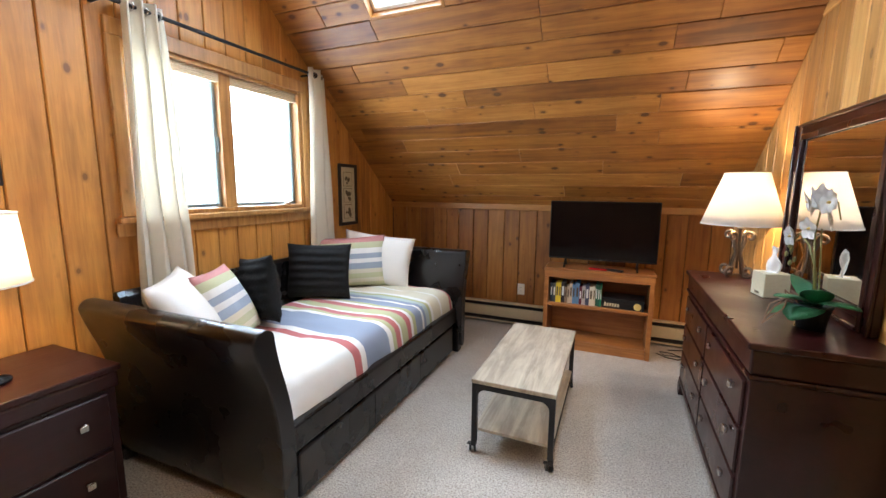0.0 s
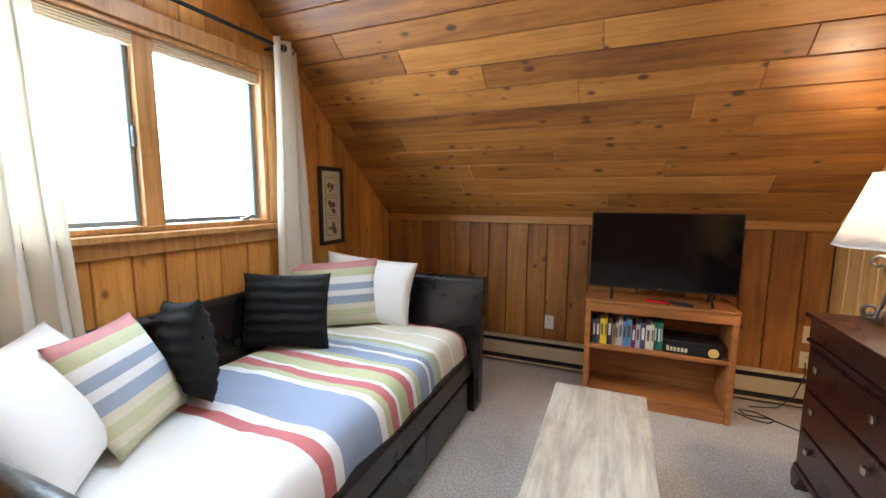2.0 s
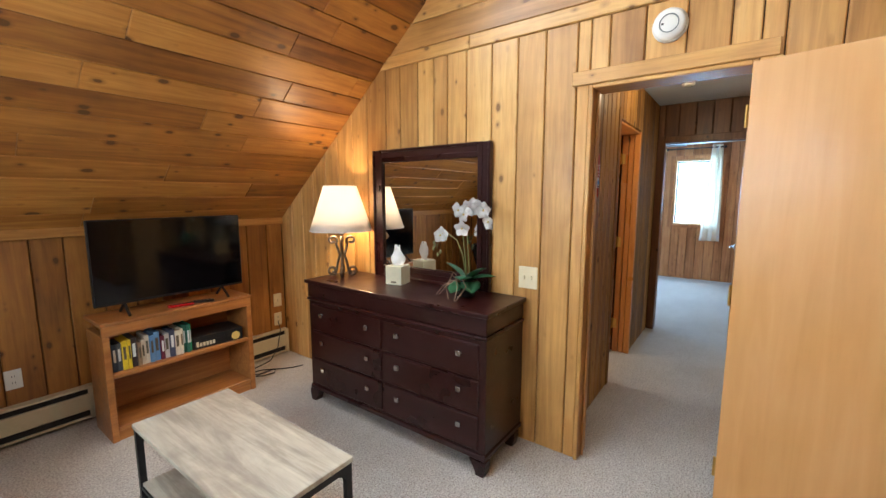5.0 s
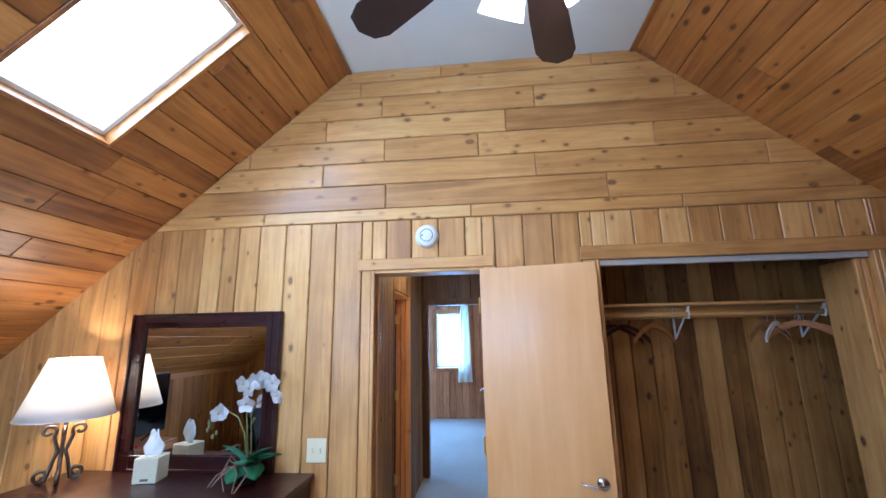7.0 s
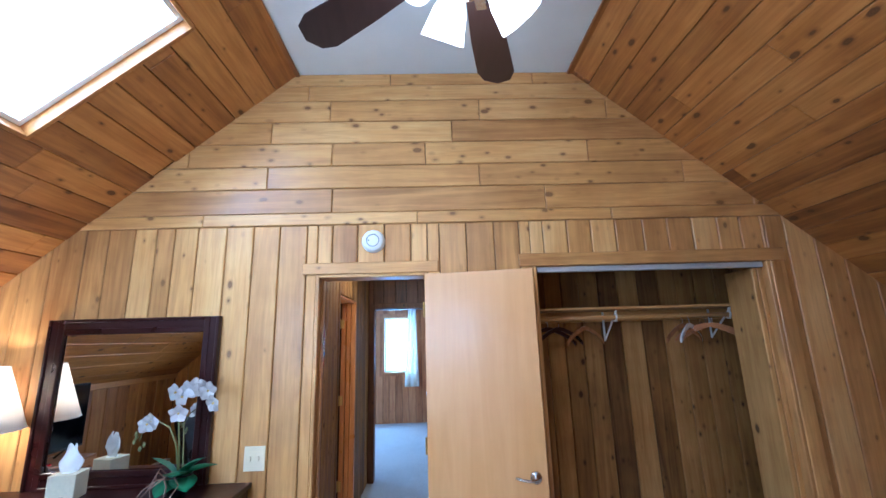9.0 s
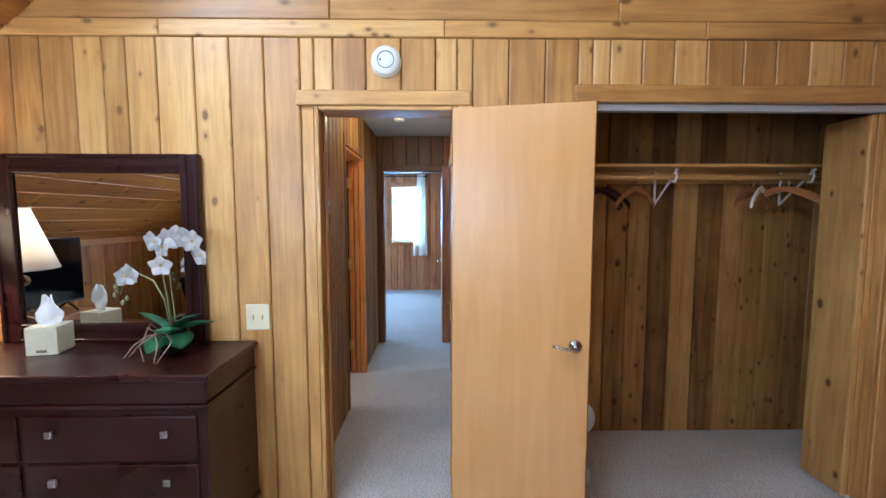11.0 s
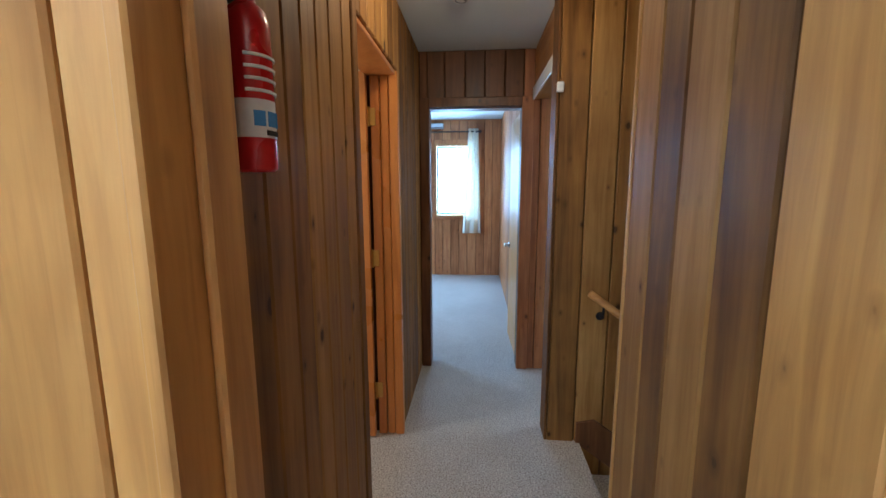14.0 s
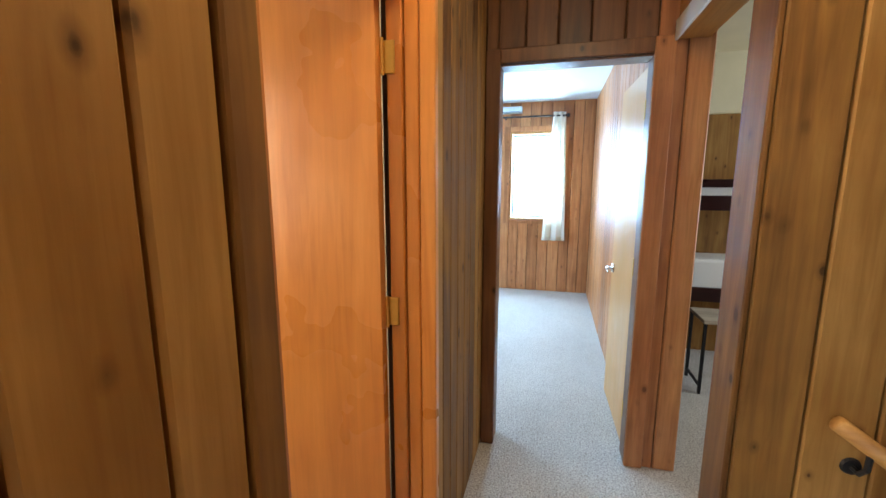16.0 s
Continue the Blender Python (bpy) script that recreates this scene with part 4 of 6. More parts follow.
def pillow_mesh(w, h, thick, ripple=0.0, seed=0):
    """A stuffed pillow in its own plane: x across, z up, y through; with UVs."""
    bm = bmesh.new()
    uv = bm.loops.layers.uv.new("UVMap")
    n = 48 if ripple else 20
    grids = []
    for s in (1, -1):
        g = []
        for j in range(n + 1):
            row = []
            for k in range(n + 1):
                u, v = 2 * k / n - 1, 2 * j / n - 1
                pinch = 1 - 0.07 * (1 - abs(u) ** 2) * abs(v) ** 6
                pinch2 = 1 - 0.07 * (1 - abs(v) ** 2) * abs(u) ** 6
                d = thick / 2 * max(0.0, (1 - abs(u) ** 3.0)) ** 0.6 * max(0.0, (1 - abs(v) ** 3.0)) ** 0.6
                d += 0.006 * noise.noise(Vector((u * 3 + seed, v * 3, s))) * (1 - max(abs(u), abs(v)) ** 4)
                if ripple:
                    tuft = 0.7 + 0.3 * noise.noise(Vector((u * 7 + seed, v * 11, s)))
                    d += ripple * tuft * math.sin(v * math.pi * 7 + 0.9 * noise.noise(Vector((u * 3, v * 2, seed)))) * (1 - max(abs(u), abs(v)) ** 6)
                    d += 0.005 * noise.noise(Vector((u * 22, v * 22, seed + s)))
                row.append((Vector((u * w / 2 * pinch2, s * (d + 0.002), v * h / 2 * pinch)), ((u + 1) / 2, (v + 1) / 2)))
            g.append(row)
        grids.append(g)
    for g, s in zip(grids, (1, -1)):
        vs = [[bm.verts.new(p) for p, _ in row] for row in g]
        for j in range(n):
            for k in range(n):
                f = bm.faces.new((vs[j][k], vs[j][k + 1], vs[j + 1][k + 1], vs[j + 1][k]))
                for loop, (jj, kk) in zip(f.loops, ((j, k), (j, k + 1), (j + 1, k + 1), (j + 1, k))):
                    loop[uv].uv = g[jj][kk][1]
    bmesh.ops.remove_doubles(bm, verts=bm.verts, dist=0.006)
    return bm


def pillow(m, w, h, thick, mat, label, ripple=0.0, seed=0, group=""):
    bm = pillow_mesh(w, h, thick, ripple, seed)
    bm.transform(m)
    return lone("pillow", bm, mat, label, "pillow", group, smooth=True)


def leaning(x, y, z, yaw, lean, spin=0.0):
    return pose(x, y, z, 0, 0, yaw) @ pose(0, 0, 0, lean, spin, 0)


pillow(leaning(-1.295, 2.08, 0.79, 133, -33), 0.60, 0.47, 0.16, M["white_cloth"], "white cotton pillow leaning on the daybed's arm", seed=1)
pillow(leaning(-1.325, 2.31, 0.775, 118, -28), 0.42, 0.44, 0.13, M["pillow_stripe"], "rose, blue and olive striped pillow leaning on a white one", seed=2)
pillow(leaning(-1.375, 2.58, 0.79, -15, 0, -10), 0.40, 0.42, 0.15, M["fur"], "black ribbed plush cushion set on edge", 0.009, 3)
pillow(leaning(-1.42, 3.20, 0.79, 23.5, -12), 0.50, 0.43, 0.15, M["fur"], "black ribbed plush cushion leaning on the daybed's back", 0.009, 4)
pillow(leaning(-1.425, 3.64, 0.79, 30, -8, -3), 0.60, 0.45, 0.13, M["pillow_stripe"], "striped pillow leaning on a white one by the far arm", seed=5)
pillow(leaning(-1.27, 3.80, 0.80, 12, -10, 6), 0.66, 0.46, 0.14, M["white_cloth"], "white cotton pillow leaning on the daybed's far arm", seed=6)


# ---- coffee table ----
def coffee_table():
    x0, x1, y0, y1, z = 0.03, 0.475, 2.66, 3.672, 0.43
    t = thing("coffee_table", ((x0 + x1) / 2, (y0 + y1) / 2, 0), "weathered grey oak coffee table on black steel legs with casters", "table")
    part("tabletop", box(x0, x1, y0, y1, z - 0.024, z, 0.003), M["weathered"], t)
    part("shelf", box(x0 + 0.012, x1 - 0.012, y0 + 0.03, y1 - 0.03, 0.12, 0.138, 0.002), M["weathered"], t)
    for y in (y0 + 0.006, y1 - 0.030):
        fr = bmesh.new()
        zt = z - 0.025
        box(x0 + 0.004, x1 - 0.004, y, y + 0.024, zt - 0.03, zt, bm=fr)
        for x, s in ((x0 + 0.004, 1), (x1 - 0.004, -1)):
            a, b = sorted((x, x + s * 0.028))
            box(a, b, y, y + 0.024, 0.066, zt - 0.03, bm=fr)
            for q in range(6):
                d = 0.05 * (1 - math.sqrt(max(0, 1 - ((q + 0.5) / 6) ** 2)))
                a, b = sorted((x + s * 0.0275, x + s * (0.028 + d)))
                box(a, b, y + 0.002, y + 0.022, zt - 0.08 + 0.05 * q / 6, zt - 0.08 + 0.05 * (q + 1) / 6, bm=fr)
        part("leg_frame", fr, M["black_metal"], t, "black steel leg frame with rounded corners")
    for x in (x0 + 0.015, x1 - 0.015):
        part("side_rail", box(x - 0.008, x + 0.008, y0 + 0.03, y1 - 0.03, 0.104, 0.120), M["black_metal"], t)
        for y in (y0 + 0.018, y1 - 0.018):
            c = part("caster", box(x - 0.014, x + 0.014, y - 0.016, y + 0.016, 0.038, 0.066, 0.004), M["black_plastic"], t)
            for dx in (-0.013, 0.013):
                part("wheel", lathe([(0.012, -0.006), (0.022, -0.005), (0.023, 0), (0.022, 0.005), (0.012, 0.006)], (x + dx - 0.008, y + 0.004, 0.023), 16, pose(0, 0, 0, 0, 90, 25)), M["black_plastic"], c)
            part("brake", box(x - 0.036, x - 0.012, y - 0.012, y + 0.012, 0.040, 0.047, 0.002), M["black_plastic"], c)


coffee_table()


# ---- bookcase, television and what stands in them ----
BX0, BX1, BY0, BY1, BZ = 0.125, 1.02, 4.40, 4.72, 0.742


def bookcase():
    t = thing("bookcase", ((BX0 + BX1) / 2, (BY0 + BY1) / 2, 0), "low golden oak bookcase with one shelf of books", "bookcase")
    part("top", box(BX0 - 0.006, BX1 + 0.006, BY0 - 0.006, BY1, BZ - 0.024, BZ, 0.006, seg=2), M["oak"], t)
    part("apron", box(BX0, BX1, BY0, BY0 + 0.018, BZ - 0.085, BZ - 0.0245, 0.002), M["oak"], t)
    for x in (BX0, BX1 - 0.036):
        part("side_panel", box(x, x + 0.036, BY0 + (0.0005 if x == BX0 else 0.0005), BY1 - 0.008, 0, BZ - 0.0855, 0.003), M["oak"], t)
    part("shelf", box(BX0 + 0.037, BX1 - 0.037, BY0 + 0.004, BY1 - 0.01, 0.392, 0.418, 0.003), M["oak"], t)
    part("shelf", box(BX0 + 0.037, BX1 - 0.037, BY0 + 0.004, BY1 - 0.01, 0.062, 0.088, 0.003), M["oak"], t)
    part("plinth", box(BX0 + 0.037, BX1 - 0.037, BY0 + 0.01, BY0 + 0.028, 0.0, 0.061, 0.002), M["oak"], t)
    part("back_panel", box(BX0 + 0.03, BX1 - 0.03, BY1 - 0.008, BY1, 0.0, BZ - 0.025), M["oak"], t)


bookcase()


def books():
    rng = random.Random(11)
    cols = [(62, 76, 92), (86, 92, 98), (228, 196, 40), (214, 188, 60), (58, 44, 44), (150, 120, 92), (206, 186, 160), (176, 160, 136), (104, 146, 186), (120, 160, 196), (104, 30, 52), (196, 186, 180), (70, 74, 96), (226, 214, 190), (222, 210, 184), (44, 104, 84), (40, 96, 78), (24, 150, 108)]
    words = ["slate", "grey", "yellow", "yellow", "brown", "tan", "beige", "beige", "pale blue", "pale blue", "maroon", "pale grey", "navy", "cream", "cream", "green", "green", "bright green"]
    x = BX0 + 0.048
    for (r, g, b), word in zip(cols, words):
        w = rng.uniform(0.017, 0.032) if word != "bright green" else 0.012
        hgt, dep = rng.uniform(0.15, 0.19), rng.uniform(0.12, 0.16)
        if word in ("green", "bright green"):
            hgt = 0.192
        y0 = BY0 + 0.035 + rng.uniform(0, 0.02)
        m = M.get("book_" + word)
        if m is None:
            m = M["book_" + word] = plain(word.replace(" ", "_") + "_book_cloth", srgb(r, g, b), 0.6, spread=0.1)
        t = thing("book", (x + w / 2, y0 + dep / 2, 0.418), "upright " + word + " book on the oak shelf", "book", "books on the shelf")
        part("cover", box(x, x + w, y0, y0 + dep, 0.4185, 0.4185 + hgt, 0.002), m, t)
        part("title", box(x + 0.25 * w, x + 0.75 * w, y0 - 0.0008, y0 + 0.001, 0.4185 + hgt * 0.35, 0.4185 + hgt * 0.8), M["paper"] if sum((r, g, b)) < 330 else M["print_ink"], t, "plain printed bar on the spine")
        x += w + 0.001
    return x


game_x = books() + 0.012


def game_box():
    a, b, y0 = game_x, BX1 - 0.06, BY0 + 0.03
    t = thing("board_game", ((a + b) / 2, y0 + 0.12, 0.418), "black board game box with cream title lying on the shelf", "game")
    m = pose((a + b) / 2, y0 + 0.12, 0, 0, 0, -4)
    w = (b - a) / 2
    part("box_body", box(-w, w, -0.12, 0.12, 0.4185, 0.492, 0.002, m=m), M["black_plastic"], t)
    part("lid", box(-w - 0.001, w + 0.001, -0.121, 0.121, 0.47, 0.505, 0.002, m=m), M["black_plastic"], t)
    for k in range(6):
        part("title", box(-w + 0.02 + 0.021 * k, -w + 0.035 + 0.021 * k, -0.1225, -0.119, 0.435, 0.462 if k else 0.470, m=m), M["mat_board"], t, "cream block lettering as plain bars")
    part("picture", lathe([(0.03, -0.001), (0.03, 0.002)], (0, 0, 0), 14, m @ pose(w * 0.7, -0.1215, 0.455, 90)), M["petal_core"], t, "small printed picture")


game_box()


def television():
    a, b, z0, z1, y = 0.134, 1.030, 0.812, 1.335, 4.52
    t = thing("television", ((a + b) / 2, y, BZ), "flat black television standing on the bookcase", "television")
    part("housing", box(a, b, y, y + 0.028, z0, z1, 0.004), M["black_plastic"], t)
    part("rear_cover", box(a + 0.15, b - 0.15, y + 0.027, y + 0.07, z0 + 0.02, z0 + 0.34, 0.015), M["black_plastic"], t)
    part("screen", box(a + 0.008, b - 0.008, y - 0.0015, y + 0.002, z0 + 0.016, z1 - 0.008), M["screen"], t, "dark glossy screen")
    part("badge", box((a + b) / 2 - 0.015, (a + b) / 2 + 0.015, y - 0.001, y + 0.001, z0 + 0.005, z0 + 0.010), M["nickel"], t)
    for x in (a + 0.15, b - 0.15):
        f = tube([(x, y - 0.075, BZ + 0.006), (x, y + 0.012, z0 + 0.005), (x, y + 0.10, BZ + 0.006)], 0.009, 8)
        part("foot", f, M["black_plastic"], t)


television()


def remote(x, y, yaw, mat, label):
    t = thing("remote_control", (x, y, BZ), label, "remote")
    m = pose(x, y, BZ + 0.001, 0, 0, yaw)
    part("body", box(-0.022, 0.022, -0.075, 0.075, 0, 0.016, 0.005, m=m), mat, t)
    for k in range(5):
        part("button", box(-0.012, 0.012, -0.05 + 0.022 * k, -0.04 + 0.022 * k, 0.0155, 0.0175, m=m), M["slot"], t)


remote(0.57, 4.455, 78, M["red_paint"], "red remote control lying before the television")
remote(0.70, 4.450, 70, M["black_plastic"], "black remote control lying before the television")


# ---- dresser, mirror and what stands on it ----
DX0, DX1, DY0, DY1, DZ = 1.172, 1.612, 2.450, 3.915, 0.892


def knob(x, y, z, parent, way=-1):
    k = part("knob", box(x - 0.004, x + 0.0, y - 0.006, y + 0.006, z - 0.006, z + 0.006), M["nickel"], parent, "square brushed nickel knob")
    part("knob_face", box(x - 0.020, x - 0.004, y - 0.015, y + 0.015, z - 0.015, z + 0.015, 0.004, seg=2), M["nickel"], k)


def dresser():
    t = thing("dresser", ((DX0 + DX1) / 2, (DY0 + DY1) / 2, 0), "long dark mahogany dresser with six drawers and nickel knobs", "dresser")
    part("top", box(DX0 - 0.012, DX1, DY0 - 0.014, DY1 + 0.014, DZ - 0.026, DZ, 0.006, seg=2), M["mahogany"], t)
    part("cornice", box(DX0 + 0.004, DX1, DY0 + 0.002, DY1 - 0.002, DZ - 0.125, DZ - 0.0265, 0.01, seg=2), M["mahogany"], t)
    part("moulding", box(DX0 - 0.002, DX1, DY0 - 0.005, DY1 + 0.005, DZ - 0.146, DZ - 0.126, 0.006), M["mahogany"], t)
    part("body", box(DX0 + 0.012, DX1, DY0 + 0.006, DY1 - 0.006, 0.12, DZ - 0.147, 0.003), M["mahogany"], t)
    part("base", box(DX0 + 0.002, DX1, DY0 - 0.002, DY1 + 0.002, 0.085, 0.119, 0.006), M["mahogany"], t)
    for y0 in (DY0 - 0.004, DY1 - 0.096):
        for x0 in (DX0, DX1 - 0.10):
            b = bmesh.new()
            board([(0.012, 0.0), (0.058, 0.0), (0.066, 0.03), (0.10, 0.085), (0, 0.085), (0.0, 0.05)] if y0 < 3 else [(0.042, 0.0), (0.088, 0.0), (0.10, 0.05), (0.10, 0.085), (0.0, 0.085), (0.034, 0.03)],
                  lambda u, v, w: Vector((x0 + w, y0 + u, v)), 0.06, 0.004, b)
            part("foot", b, M["mahogany"], t)
    mid = (DY0 + DY1) / 2
    for c0, c1 in ((DY0 + 0.045, mid - 0.012), (mid + 0.012, DY1 - 0.045)):
        for k in range(3):
            z0 = 0.138 + 0.199 * k
            d = part("drawer", box(DX0, DX0 + 0.02, c0, c1, z0, z0 + 0.186, 0.005), M["mahogany"], t)
            for y in (c0 + 0.17 * (c1 - c0), c1 - 0.17 * (c1 - c0)):
                knob(DX0, y, z0 + 0.122, d)


dresser()


def mirror():
    x, y0, y1, z0, z1, w = 1.585, 2.672, 3.645, DZ + 0.001, 1.797, 0.085
    t = thing("dresser_mirror", (x, (y0 + y1) / 2, z0), "large rectangular mirror in a moulded mahogany frame on the dresser", "mirror")
    for a, b, c, d in ((y0, y0 + w, z0, z1), (y1 - w, y1, z0, z1), (y0 + w, y1 - w, z1 - w, z1), (y0 + w, y1 - w, z0, z0 + w)):
        f = part("frame", box(x, x + 0.03, a, b, c, d, 0.006, seg=2), M["mahogany"], t)
        ia, ib = (a + 0.0, b) if b - a > 0.2 else ((a + 0.055, b + 0.004) if a == y0 else (a - 0.004, b - 0.055))
        ic, id_ = (c, d) if d - c > 0.2 else ((c + 0.055, d + 0.004) if c == z0 else (c - 0.004, d - 0.055))
        part("bead", box(x - 0.006, x + 0.002, ia, ib, ic, id_, 0.003), M["mahogany"], f)
        oa, ob = (a, b) if b - a > 0.2 else ((a, a + 0.018) if a == y0 else (b - 0.018, b))
        oc, od = (c, d) if d - c > 0.2 else ((c, c + 0.018) if c == z0 else (d - 0.018, d))
        part("outer_lip", box(x - 0.010, x + 0.002, oa, ob, oc, od, 0.003), M["mahogany"], f)
    part("mirror_glass", box(x + 0.012, x + 0.018, y0 + w - 0.01, y1 - w + 0.01, z0 + w - 0.01, z1 - w + 0.01), M["mirror"], t, "clear silvered glass")
    part("backing", box(x + 0.019, x + 0.029, y0 + w - 0.01, y1 - w + 0.01, z0 + w - 0.01, z1 - w + 0.01), M["black_frame"], t)


mirror()


def spiral(cx, cz, r0, r1, a0, a1, steps=16):
    return [(cx + (r0 + (r1 - r0) * k / steps) * math.cos(radians(a0 + (a1 - a0) * k / steps)), cz + (r0 + (r1 - r0) * k / steps) * math.sin(radians(a0 + (a1 - a0) * k / steps))) for k in range(steps + 1)]


def table_lamp():
    x, y, z = 1.42, 3.82, DZ
    t = thing("table_lamp", (x, y, z), "lit table lamp with cream shade on scrolled iron", "lamp")
    for q in range(4):
        a = radians(45 + 90 * q)
        pts = spiral(0.070, 0.040, 0.012, 0.036, 300, -120) + [(0.030, 0.11), (0.016, 0.155), (0.030, 0.20), (0.040, 0.235)] + spiral(0.066, 0.262, 0.034, 0.012, 200, -160)
        part("scroll", tube([(x + r * math.cos(a), y + r * math.sin(a), z + max(0.009, h)) for r, h in pts], 0.0095, 7), M["iron"], t, "scrolled iron strap", smooth=True)
    part("stem", lathe([(0.008, 0.05), (0.008, 0.14), (0.014, 0.15), (0.014, 0.165), (0.008, 0.175), (0.008, 0.30), (0.018, 0.305), (0.018, 0.345), (0.012, 0.35)], (x, y, z), 14), M["iron"], t, smooth=True)
    part("socket", lathe([(0.018, 0.31), (0.020, 0.33), (0.016, 0.36)], (x, y, z), 14), M["almond"], t)
    sh = lathe([(0.222, 0.335), (0.118, 0.655)], (x, y, z), 40, closed=False)
    s = part("shade", sh, M["lampshade"], t, "cream linen empire shade", smooth=True)
    s.modifiers.new("thickness", "SOLIDIFY").thickness = 0.002
    for r, h in ((0.222, 0.335), (0.118, 0.655)):
        part("shade_ring", tube([(x + r * math.cos(2 * math.pi * k / 40), y + r * math.sin(2 * math.pi * k / 40), z + h) for k in range(41)], 0.003, 5), M["white_cloth"], s)
    part("harp", tube([(x, y + 0.05 * math.sin(radians(k)), z + 0.36 + 0.14 * (1 - math.cos(radians(k)))) for k in range(0, 181, 20)], 0.002, 5), M["brass"], t)


table_lamp()


def tissue_box():
    x, y, z = 1.455, 3.30, DZ + 0.001
    t = thing("tissue_box", (x, y, z), "cube tissue box with a white tissue standing out", "tissue box")
    m = pose(x, y, z, 0, 0, 12)
    part("carton", box(-0.06, 0.06, -0.06, 0.06, 0, 0.125, 0.003, m=m), M["mat_board"], t)
    part("opening", lathe([(0.03, 0), (0.03, 0.001)], (0, 0, 0), 16, m @ pose(0, 0, 0.1252)), M["paper"], t)
    part("print_mark", box(-0.0612, -0.059, -0.02, 0.02, 0.012, 0.024, m=m), M["print_ink"], t, "small dark printed mark")
    bm = bmesh.new()
    n = 10
    g = [[bm.verts.new((0.01 * math.sin(v * 6 + u * 4), (u - 0.5) * 0.13 * (0.5 + 0.9 * v if v < 0.4 else 1.25 - v * 1.05), 0.12 + 0.13 * v + 0.01 * math.sin(u * 9))) for u in [k / n for k in range(n + 1)]] for v in [k / n for k in range(n + 1)]]
    for a, b in zip(g, g[1:]):
        for k in range(n):
            bm.faces.new((a[k], a[k + 1], b[k + 1], b[k]))
    bm.transform(m)
    s = part("tissue", bm, M["white_cloth"], t, "crumpled white tissue", smooth=True)
    s.modifiers.new("thickness", "SOLIDIFY").thickness = 0.006


tissue_box()


def petal_mesh(m, length, width):
    bm = bmesh.new()
    n = 6
    left, mid_, right = [], [], []
    for k in range(n + 1):
        s = k / n
        w = width * math.sin(math.pi * min(1, 0.12 + s * 0.88)) ** 0.7 if k < n else width * 0.1
        lift = 0.15 * length * math.sin(math.pi * s)
        left.append(bm.verts.new((s * length, -w / 2, lift * 0.6)))
        mid_.append(bm.verts.new((s * length, 0, lift)))
        right.append(bm.verts.new((s * length, w / 2, lift * 0.6)))
    for a, b in ((left, mid_), (mid_, right)):
        for k in range(n):
            bm.faces.new((a[k], a[k + 1], b[k + 1], b[k]))
    ret = bmesh.ops.solidify(bm, geom=bm.faces[:], thickness=0.0012)
    bm.transform(m)
    return bm


